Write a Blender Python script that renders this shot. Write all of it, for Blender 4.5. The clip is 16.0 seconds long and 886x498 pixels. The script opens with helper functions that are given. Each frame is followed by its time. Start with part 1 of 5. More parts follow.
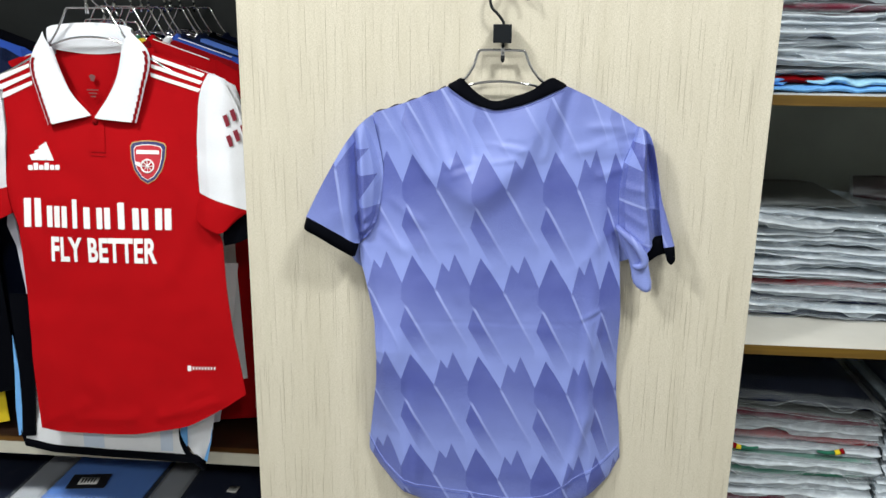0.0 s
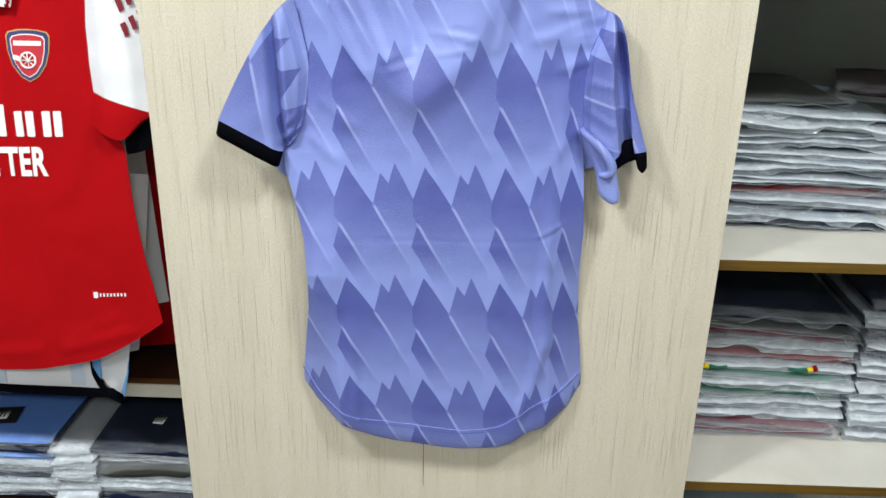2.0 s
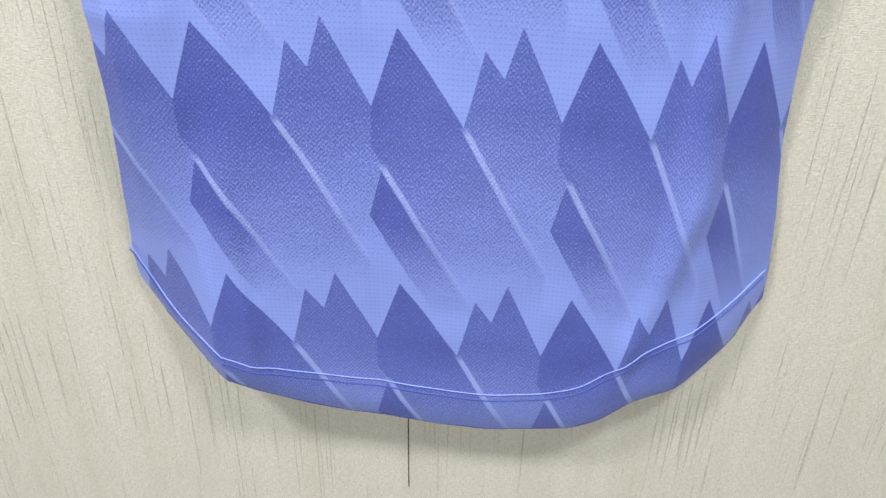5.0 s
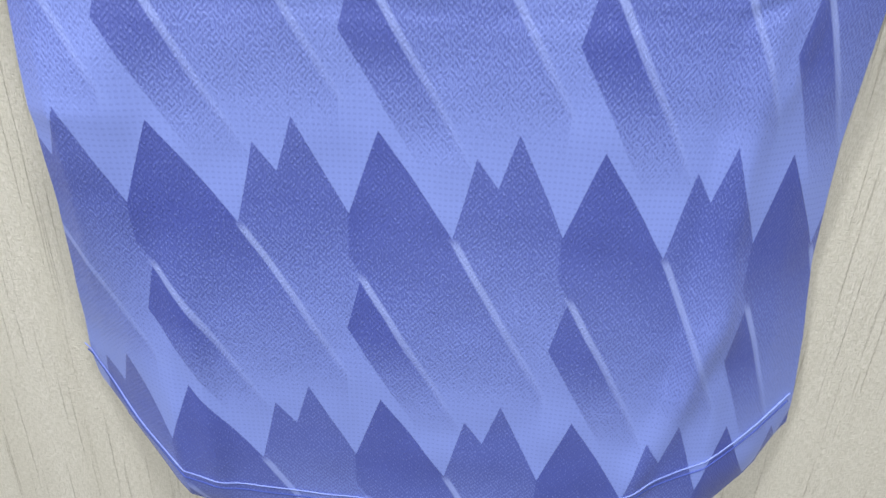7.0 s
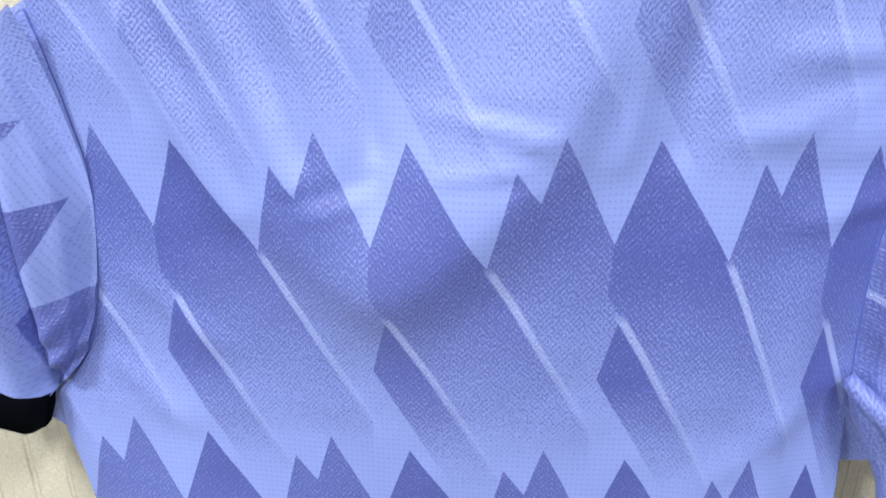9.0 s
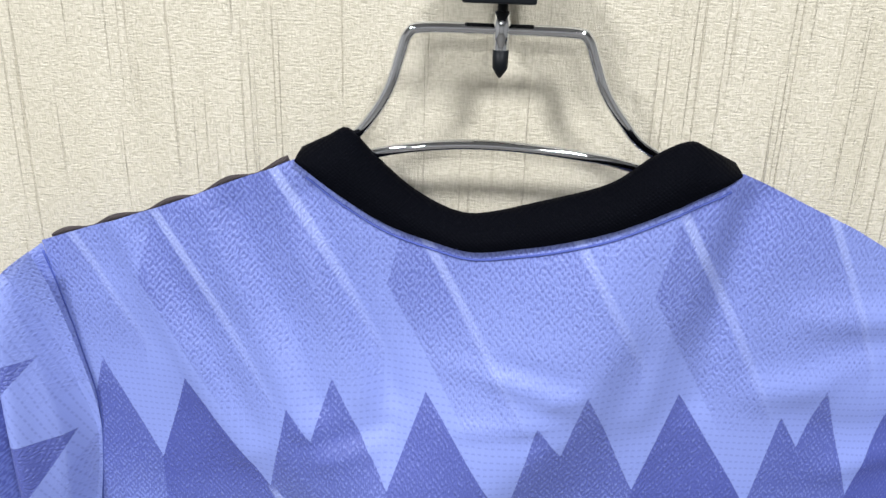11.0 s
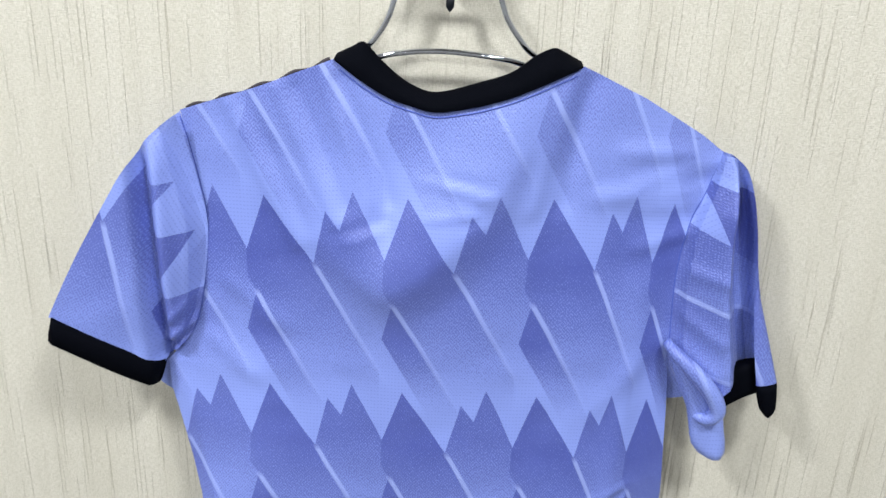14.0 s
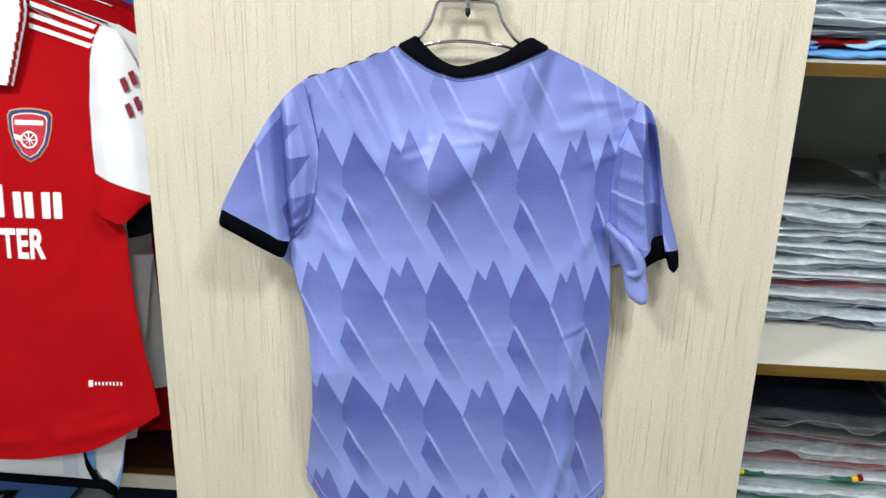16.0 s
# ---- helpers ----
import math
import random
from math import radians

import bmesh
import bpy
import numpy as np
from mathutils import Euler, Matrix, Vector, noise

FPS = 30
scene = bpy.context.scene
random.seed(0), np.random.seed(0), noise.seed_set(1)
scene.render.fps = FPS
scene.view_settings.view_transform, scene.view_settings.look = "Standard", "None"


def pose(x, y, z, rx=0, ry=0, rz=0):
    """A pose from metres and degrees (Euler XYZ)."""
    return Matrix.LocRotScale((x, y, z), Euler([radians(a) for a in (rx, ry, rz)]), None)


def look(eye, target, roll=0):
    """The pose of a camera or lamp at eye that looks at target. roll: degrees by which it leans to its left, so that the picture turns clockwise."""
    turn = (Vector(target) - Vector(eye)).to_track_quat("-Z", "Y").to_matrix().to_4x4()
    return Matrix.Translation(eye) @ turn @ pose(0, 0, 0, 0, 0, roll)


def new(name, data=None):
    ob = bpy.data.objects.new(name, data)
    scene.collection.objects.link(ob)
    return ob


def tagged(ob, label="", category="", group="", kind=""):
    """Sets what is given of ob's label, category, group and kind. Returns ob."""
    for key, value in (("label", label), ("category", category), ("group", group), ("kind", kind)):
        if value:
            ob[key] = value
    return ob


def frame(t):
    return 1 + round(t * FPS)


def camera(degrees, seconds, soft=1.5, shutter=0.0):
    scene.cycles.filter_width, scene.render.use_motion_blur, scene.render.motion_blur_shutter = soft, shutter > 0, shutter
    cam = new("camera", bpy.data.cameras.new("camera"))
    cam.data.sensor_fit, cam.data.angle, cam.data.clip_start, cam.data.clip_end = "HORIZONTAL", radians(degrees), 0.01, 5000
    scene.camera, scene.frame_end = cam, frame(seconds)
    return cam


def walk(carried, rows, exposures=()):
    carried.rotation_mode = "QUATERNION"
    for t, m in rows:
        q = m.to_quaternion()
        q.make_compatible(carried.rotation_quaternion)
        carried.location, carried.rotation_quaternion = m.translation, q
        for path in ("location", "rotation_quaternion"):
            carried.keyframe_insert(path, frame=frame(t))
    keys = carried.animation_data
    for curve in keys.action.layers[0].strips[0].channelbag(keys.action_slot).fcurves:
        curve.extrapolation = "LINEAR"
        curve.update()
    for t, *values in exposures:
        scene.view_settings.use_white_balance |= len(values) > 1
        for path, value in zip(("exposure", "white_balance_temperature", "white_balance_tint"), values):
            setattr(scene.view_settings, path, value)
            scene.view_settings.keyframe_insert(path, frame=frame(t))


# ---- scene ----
cam = camera(55.1, 16.0, shutter=0.16)
PATH = [
    (0, (0.108, 0.078, 1.6), (-0.048, 1.999, 1.065), 0.7),
    (0.5, (0.128, 0.097, 1.607), (-0.034, 2.003, 1.021), 1.6),
    (1, (0.157, 0.117, 1.599), (-0.001, 2.005, 0.96), 2.2),
    (1.5, (0.145, 0.193, 1.586), (0.029, 2.057, 0.87), 1.9),
    (2, (0.116, 0.265, 1.565), (0.074, 2.114, 0.803), 1.1),
    (2.5, (0.13, 0.378, 1.52), (0.086, 2.212, 0.722), 0.1),
    (3, (0.162, 0.509, 1.485), (0.039, 2.3, 0.602), 0.2),
    (3.5, (0.156, 0.623, 1.406), (-0.005, 2.37, 0.447), -0.2),
    (4, (0.124, 0.774, 1.313), (-0.003, 2.476, 0.27), 0.1),
    (4.2, (0.113, 0.823, 1.282), (0.014, 2.507, 0.209), 0.2),
    (6.3, (0.118, 1.076, 1.092), (0.021, 2.796, 0.076), 2.0),
    (6.5, (0.119, 1.074, 1.111), (0.023, 2.79, 0.087), 2.1),
    (7, (0.126, 1.055, 1.194), (-0.004, 2.773, 0.18), 1.8),
    (7.5, (0.129, 1.042, 1.302), (-0.034, 2.759, 0.29), 1.4),
    (8, (0.123, 1.057, 1.383), (-0.071, 2.778, 0.383), 0.7),
    (8.5, (0.119, 1.06, 1.427), (-0.089, 2.862, 0.585), 0.2),
    (9, (0.12, 1.086, 1.506), (-0.082, 2.879, 0.644), 0.3),
    (9.5, (0.115, 1.094, 1.55), (-0.096, 2.909, 0.737), 0.5),
    (10, (0.109, 1.11, 1.576), (-0.108, 2.942, 0.804), 0.9),
    (10.2, (0.105, 1.121, 1.58), (-0.102, 2.953, 0.806), 1.0),
    (12.3, (0.086, 1.073, 1.599), (0.025, 2.964, 0.951), 2.3),
    (12.5, (0.086, 1.06, 1.602), (0.028, 2.948, 0.947), 2.2),
    (13, (0.078, 1.018, 1.607), (0.055, 2.899, 0.928), 2.2),
    (13.5, (0.078, 0.939, 1.608), (0.087, 2.8, 0.876), 2.8),
    (14, (0.109, 0.814, 1.592), (0.055, 2.675, 0.862), 2.6),
    (14.5, (0.12, 0.707, 1.606), (0.034, 2.567, 0.876), 2.1),
    (15, (0.104, 0.583, 1.600), (0.069, 2.451, 0.884), 1.4),
    (15.5, (0.083, 0.474, 1.605), (0.075, 2.347, 0.902), 1.5),
    (16, (0.126, 0.366, 1.595), (0.020, 2.255, 0.946), 1.6),
]
exposures_rows = [(0.0, 0.05, 6370, 6), (2.0, 0.12, 6370, 6), (3.5, 0.33, 6330, 8), (4.2, 0.40, 6170, 9), (6.3, 0.16, 5840, 11), (8.0, 0.15, 5950, 9), (9.0, 0.27, 6250, 7),
                  (10.0, 0.19, 6250, 8), (12.3, 0.01, 5950, 12), (13.0, -0.02, 5900, 11), (14.0, 0.13, 5880, 9), (15.0, 0.23, 6080, 8), (15.5, 0.28, 6200, 7), (16.0, 0.15, 6350, 7)]
walk(cam, [(t, look(eye, target, roll)) for t, eye, target, roll in PATH], exposures_rows)

# ---- light ----
world = bpy.data.worlds.new("shop_world")
scene.world = world
world.use_nodes = True
world.node_tree.nodes["Background"].inputs[0].default_value = (0.9, 0.95, 1.0, 1)
world.node_tree.nodes["Background"].inputs[1].default_value = 0.004
LAMP_WATTS = (38.0, 28.0, 38.0, 28.0)
LAMPS = [(-0.95, 0.46), (0.65, 0.46), (-0.95, -1.30), (0.65, -1.30)]
CEILING = 2.75


# ---- helpers of this scene ----
def thing(name, label, category, at=(0, 0, 0), group="", kind=""):
    ob = new(name)
    ob.empty_display_size = 0.05
    ob.location = at
    return tagged(ob, label, category, group, kind)


def mesh_object(name, bm, material):
    data = bpy.data.meshes.new(name)
    bm.to_mesh(data)
    bm.free()
    data.materials.append(material)
    for poly in data.polygons:
        poly.use_smooth = True
    return new(name, data)


def flat(ob):
    for poly in ob.data.polygons:
        poly.use_smooth = False
    return ob


def part(name, bm, material, parent, label=""):
    """One mesh, given in world coordinates, under a thing or a part."""
    ob = mesh_object(name, bm, material)
    m = Matrix.Identity(4)
    up = parent
    while up:
        m = Matrix.Translation(up.location) @ m if up.parent is None else m
        up = up.parent
    ob.parent = parent
    ob.matrix_parent_inverse = m.inverted() if parent.parent is None else Matrix.Identity(4)
    if label:
        ob["label"] = label
    return ob


def structure(name, bm, material, label, category):
    return tagged(flat(mesh_object(name, bm, material)), label, category, kind="structure")


def box(bm, x0, x1, y0, y1, z0, z1, bevel=0.0):
    made = bmesh.ops.create_cube(bm, size=1.0)
    for v in made["verts"]:
        v.co = Vector((x0 + (v.co.x + 0.5) * (x1 - x0), y0 + (v.co.y + 0.5) * (y1 - y0), z0 + (v.co.z + 0.5) * (z1 - z0)))
    if bevel:
        edges = list({e for v in made["verts"] for e in v.link_edges})
        bmesh.ops.bevel(bm, geom=edges, offset=bevel, segments=2, profile=0.5, affect="EDGES")
    return bm


def boxed(*a, **k):
    return box(bmesh.new(), *a, **k)


def line(pts, x):
    """Straight interpolation through a list of pairs."""
    return float(np.interp(x, [p[0] for p in pts], [p[1] for p in pts]))


def smoother(pts, n):
    """n points along a smooth curve through pts."""
    p = [Vector(q) for q in pts]
    p = [2 * p[0] - p[1]] + p + [2 * p[-1] - p[-2]]
    out = []
    for i in range(n):
        s = i / (n - 1) * (len(p) - 3)
        k = min(int(s), len(p) - 4)
        f = s - k
        a, b, c, d = p[k:k + 4]
        out.append(0.5 * (2 * b + (c - a) * f + (2 * a - 5 * b + 4 * c - d) * f * f + (3 * b - 3 * c + d - a) * f ** 3))
    return out


def tube(bm, pts, r, sides=8, closed=False):
    """A round rod along pts, r a number or one radius for each point."""
    pts = [Vector(p) for p in pts]
    rings, n = [], len(pts)
    side = None
    for i, p in enumerate(pts):
        way = (pts[(i + 1) % n] - pts[i - 1]) if closed else (pts[min(i + 1, n - 1)] - pts[max(i - 1, 0)])
        way.normalize()
        if side is None:
            side = way.orthogonal().normalized()
        side = (side - way * side.dot(way)).normalized()
        over = way.cross(side)
        rad = r[i] if isinstance(r, (list, tuple)) else r
        rings.append([bm.verts.new(p + (side * math.cos(a) + over * math.sin(a)) * rad) for a in (2 * math.pi * k / sides for k in range(sides))])
    for i in range(n if closed else n - 1):
        a, b = rings[i], rings[(i + 1) % n]
        for k in range(sides):
            bm.faces.new((a[k], a[(k + 1) % sides], b[(k + 1) % sides], b[k]))
    if not closed:
        bm.faces.new(rings[0][::-1])
        bm.faces.new(rings[-1])
    return bm


def sheet(bm, rows, uvs=None):
    """A grid of faces from rows of points; uvs: a function of the point."""
    layer = bm.loops.layers.uv.verify() if uvs else None
    vs = [[bm.verts.new(p) for p in row] for row in rows]
    for a, b in zip(vs, vs[1:]):
        for k in range(len(a) - 1):
            try:
                f = bm.faces.new((a[k], a[k + 1], b[k + 1], b[k]))
            except ValueError:
                continue
            if layer:
                for lp in f.loops:
                    lp[layer].uv = uvs(lp.vert.co)
    return vs


def slab(bm, outline, y, depth):
    """A flat plate: an outline of (x, z), its front at y, that reaches depth back."""
    front = [bm.verts.new((x, y if not callable(y) else y(x, z), z)) for x, z in outline]
    back = [bm.verts.new(v.co + Vector((0, depth, 0))) for v in front]
    bm.faces.new(front)
    bm.faces.new(back[::-1])
    n = len(front)
    for i in range(n):
        bm.faces.new((front[i], back[i], back[(i + 1) % n], front[(i + 1) % n]))
    return bm


def bump_at(x, c, w):
    return math.exp(-((x - c) / w) ** 2)


def near(px, pz, a, b):
    """Distance of a point from the stretch a-b, and how far along it lies."""
    ax, az, bx, bz = a[0], a[1], b[0], b[1]
    dx, dz = bx - ax, bz - az
    s = ((px - ax) * dx + (pz - az) * dz) / (dx * dx + dz * dz)
    c = min(1, max(0, s))
    return math.hypot(px - ax - c * dx, pz - az - c * dz), s


def rough(x, z, size, k=0.0):
    return noise.noise(Vector((x / size, z / size, k)))


# ---- materials ----
class Nodes:
    """A short way to write node arithmetic."""

    def __init__(self, name):
        self.mat = bpy.data.materials.new(name)
        self.mat.use_nodes = True
        self.tree = self.mat.node_tree
        self.bsdf = self.tree.nodes["Principled BSDF"]

    def put(self, socket, value):
        if isinstance(value, bpy.types.NodeSocket):
            self.tree.links.new(value, socket)
        elif isinstance(value, (tuple, list)) and len(value) == 3 and socket.type == "RGBA":
            socket.default_value = (*value, 1)
        else:
            socket.default_value = value

    def node(self, kind, operation=None, clamp=None, data_type=None):
        n = self.tree.nodes.new(kind)
        if operation:
            n.operation = operation
        if clamp is not None:
            n.clamp = clamp
        if data_type:
            n.data_type = data_type
        return n

    def m(self, op, *args):
        n = self.node("ShaderNodeMath", operation=op)
        for s, a in zip(n.inputs, args):
            self.put(s, a)
        return n.outputs[0]

    def clamp(self, value, lo, hi):
        """0 at lo, 1 at hi."""
        n = self.node("ShaderNodeMapRange", clamp=True)
        for s, a in zip(n.inputs, (value, lo, hi, 0.0, 1.0)):
            self.put(s, a)
        return n.outputs[0]

    def mix(self, f, a, b):
        n = self.node("ShaderNodeMix", data_type="RGBA")
        self.put(n.inputs[0], f)
        self.put(n.inputs[6], a)
        self.put(n.inputs[7], b)
        return n.outputs[2]

    def coords(self, kind="Object", scale=(1, 1, 1)):
        c = self.node("ShaderNodeTexCoord").outputs[kind]
        mp = self.node("ShaderNodeMapping")
        self.put(mp.inputs["Vector"], c)
        mp.inputs["Scale"].default_value = scale
        return mp.outputs[0]

    def noise(self, vec, scale, detail=3.0, rough_=0.55):
        n = self.node("ShaderNodeTexNoise")
        self.put(n.inputs["Vector"], vec)
        n.inputs["Scale"].default_value = scale
        n.inputs["Detail"].default_value = detail
        n.inputs["Roughness"].default_value = rough_
        return n.outputs["Fac"]

    def bump(self, height, strength, distance):
        n = self.node("ShaderNodeBump")
        self.put(n.inputs["Height"], height)
        n.inputs["Strength"].default_value = strength
        n.inputs["Distance"].default_value = distance
        self.put(self.bsdf.inputs["Normal"], n.outputs[0])
        return n

    def set(self, **values):
        for key, value in values.items():
            self.put(self.bsdf.inputs[key.replace("_", " ")], value)
        return self


def plain(name, colour, roughness=0.5, metallic=0.0, vary=0.06, size=30.0, relief=0.0, **more):
    n = Nodes(name)
    f = n.noise(n.coords(), size, 4)
    dark = tuple(c * (1 - vary) for c in colour)
    bright = tuple(min(1, c * (1 + vary)) for c in colour)
    n.set(Base_Color=n.mix(n.clamp(f, 0.3, 0.7), dark, bright), Roughness=roughness, Metallic=metallic, **more)
    if relief:
        n.bump(n.noise(n.coords(), size * 6, 3), 0.5, relief)
    return n.mat


def cloth(name, colour, knit=0.0016, relief=0.0005, sheen=0.04, shine=0.3):
    """Polyester knit of one colour."""
    n = Nodes(name)
    v = n.coords()
    sep = n.node("ShaderNodeSeparateXYZ")
    n.put(sep.inputs[0], v)
    k = 2 * math.pi / knit
    weave = n.m("MULTIPLY", n.m("SINE", n.m("MULTIPLY", sep.outputs[0], k)), n.m("SINE", n.m("MULTIPLY", sep.outputs[2], k * 1.3)))
    big = n.noise(v, 9, 3)
    fine = n.noise(v, 400, 2)
    tone = n.clamp(n.m("ADD", n.m("MULTIPLY", big, 0.8), n.m("MULTIPLY", fine, 0.3)), 0.3, 0.8)
    n.set(Base_Color=n.mix(tone, tuple(c * 0.9 for c in colour), tuple(min(1, c * 1.08) for c in colour)), Roughness=0.72, Sheen_Weight=sheen, Sheen_Roughness=0.4)
    n.put(n.bsdf.inputs["Specular IOR Level"], shine)
    n.bump(n.m("ADD", n.m("MULTIPLY", weave, 0.5), fine), 0.6, relief)
    return n.mat


PITCH_X, PITCH_Z = 0.1175, 0.178
PEAK_X, PEAK_Z = 0.060, 1.3855


def peaks_print():
    """Lavender knit with rows of darker printed peaks that fade downwards, pale slanting streaks and small lozenges."""
    n = Nodes("lavender_peaks_knit")
    uv = n.node("ShaderNodeUVMap").outputs[0]
    sep = n.node("ShaderNodeSeparateXYZ")
    n.put(sep.inputs[0], uv)
    wob = n.m("MULTIPLY", n.m("SUBTRACT", n.noise(uv, 9, 2), 0.5), 0.004)
    x = n.m("ADD", n.m("SUBTRACT", sep.outputs[0], PEAK_X), wob)
    z = n.m("ADD", sep.outputs[1], wob)
    across = n.m("FRACT", n.m("DIVIDE", x, PITCH_X))
    sky = n.node("ShaderNodeFloatCurve")
    curve = sky.mapping.curves[0]
    pts = [(0, 0.006), (0.0405, 0.065), (0.052, 0.016), (0.064, 0.032), (0.0735, 0.0), (0.1005, 0.056), (0.1175, 0.006)]
    for a, b in pts[1:-1]:
        curve.points.new(a / PITCH_X, b * 10)
    curve.points[0].location, curve.points[-1].location = (0, 0.06), (1, 0.06)
    for p in curve.points:
        p.handle_type = "VECTOR"
    sky.mapping.update()
    n.put(sky.inputs["Value"], across)
    skyline = n.m("MULTIPLY", sky.outputs[0], 0.1)
    w = n.m("MULTIPLY", n.m("FRACT", n.m("DIVIDE", n.m("SUBTRACT", PEAK_Z, z), PITCH_Z)), PITCH_Z)
    below = n.clamp(n.m("SUBTRACT", w, skyline), -0.0004, 0.0004)
    d = n.m("ADD", w, n.m("MULTIPLY", n.m("SUBTRACT", 1.0, below), PITCH_Z))

    def wrapped(back):
        return n.m("SUBTRACT", n.m("MULTIPLY", n.m("FRACT", n.m("DIVIDE", n.m("ADD", x, back), PITCH_X)), PITCH_X), back)

    slant = 0.565
    xb = wrapped(0.020)
    pb = n.m("SUBTRACT", xb, n.m("MULTIPLY", d, slant))
    xa = wrapped(0.0)
    pa = n.m("SUBTRACT", xa, n.m("MULTIPLY", d, slant))
    A, B, LV = 0.0040, -0.0640, -0.0935

    def both(*fs):
        out = fs[0]
        for f in fs[1:]:
            out = n.m("MULTIPLY", out, f)
        return out

    single = both(n.clamp(xb, -0.0178, -0.0170), n.clamp(pb, A + 0.0004, A - 0.0004), n.clamp(pb, B - 0.0004, B + 0.0004))
    fade = n.clamp(d, 0.062, 0.192)
    tone_s = n.m("SUBTRACT", 1.0, n.m("MULTIPLY", fade, 0.86))
    tone_d = n.m("SUBTRACT", 0.84, n.m("MULTIPLY", n.clamp(d, 0.050, 0.176), 0.84))
    tone = n.m("ADD", n.m("MULTIPLY", single, tone_s), n.m("MULTIPLY", n.m("SUBTRACT", 1.0, single), tone_d))
    tone = n.m("MULTIPLY", tone, n.m("SUBTRACT", 1.0, n.clamp(d, 0.160, 0.200)))
    edge = n.m("MULTIPLY", n.m("SUBTRACT", n.m("MULTIPLY", -1.0, xb), 0.010), 4.1)
    lozenge = both(n.clamp(pb, LV - 0.0004, LV + 0.0004), n.clamp(pb, B + 0.0004, B - 0.0004),
                   n.clamp(n.m("SUBTRACT", d, n.m("ADD", edge, 0.095)), -0.0006, 0.0006), n.clamp(d, 0.208, 0.135))
    # brighter light towards the shoulders, put into the colour: bands and lozenges pale there
    yoke_light = n.clamp(sep.outputs[1], 1.365, 1.40)
    tone = n.m("MULTIPLY", tone, n.m("SUBTRACT", 1.0, n.m("MULTIPLY", yoke_light, 0.28)))
    tone = n.m("MAXIMUM", tone, n.m("MULTIPLY", lozenge, n.m("SUBTRACT", 0.97, n.m("MULTIPLY", yoke_light, 0.42))))

    def streak(p, at, start, stop, wide):
        off = n.m("ABSOLUTE", n.m("SUBTRACT", p, at))
        return both(n.clamp(off, wide, wide * 0.6), n.clamp(d, start, start + 0.006), n.clamp(d, stop, stop - 0.085))

    pale = n.m("MAXIMUM", streak(pa, A, 0.064, 0.178, 0.0030), streak(pb, B, 0.093, 0.200, 0.0030))
    # knit: short upright loops, uneven; the print runs into the hollows between them and leaves the tops of the loops pale
    shake = n.m("MULTIPLY", n.m("SUBTRACT", n.noise(uv, 170, 2), 0.5), 2.6)
    sway = n.m("MULTIPLY", n.m("SUBTRACT", n.noise(uv, 130, 2), 0.5), 2.6)
    cx = n.m("COSINE", n.m("ADD", n.m("MULTIPLY", sep.outputs[0], 2 * math.pi / 0.0030), shake))
    cz = n.m("COSINE", n.m("ADD", n.m("MULTIPLY", sep.outputs[1], 2 * math.pi / 0.0034), sway))
    # short dark dashes: the shade under each loop, put into the colour
    loop_shade = both(n.clamp(cx, -0.5, 0.2), n.clamp(cz, -0.55, -0.95), n.m("SUBTRACT", 1.0, n.clamp(tone, 0.1, 0.5)))
    loops = n.noise(n.coords("UV", (1150, 500, 1)), 1, 1.2, 0.5)
    yarn = n.noise(uv, 800, 1.5)
    height = n.m("ADD", n.m("ADD", 0.5, n.m("MULTIPLY", n.m("MULTIPLY", cx, cz), 0.30)), n.m("ADD", n.m("MULTIPLY", n.m("SUBTRACT", loops, 0.5), 2.0), n.m("MULTIPLY", n.m("SUBTRACT", yarn, 0.5), 0.6)))
    relief = n.m("MULTIPLY", height, n.m("ADD", 0.14, n.m("MULTIPLY", n.clamp(tone, 0.0, 0.35), 0.86)))
    limit = n.m("ADD", 0.02, n.m("MULTIPLY", tone, 0.86))
    ink = n.m("MULTIPLY", n.clamp(n.m("SUBTRACT", height, limit), 0.14, -0.14), n.clamp(tone, 0.0, 0.2))
    speckle = 0.42
    ink = n.m("ADD", n.m("MULTIPLY", ink, speckle), n.m("MULTIPLY", tone, 1 - speckle))
    col = n.mix(ink, LAVENDER, VIOLET)
    col = n.mix(n.m("MULTIPLY", pale, 0.75), col, PALE)
    big = n.noise(uv, 6, 2)
    col = n.mix(n.m("MULTIPLY", n.clamp(big, 0.35, 0.75), 0.10), col, PALE)
    col = n.mix(n.m("MULTIPLY", loop_shade, 0.30), col, VIOLET)
    n.set(Base_Color=col, Roughness=0.46, Sheen_Weight=0.08, Sheen_Roughness=0.4)
    n.put(n.bsdf.inputs["Specular IOR Level"], 0.64)
    n.bump(n.m("ADD", relief, n.m("MULTIPLY", yarn, 0.15)), 0.42, 0.0008)
    return n.mat


LAVENDER, VIOLET, PALE = (0.242, 0.310, 0.715), (0.068, 0.090, 0.366), (0.345, 0.415, 0.79)


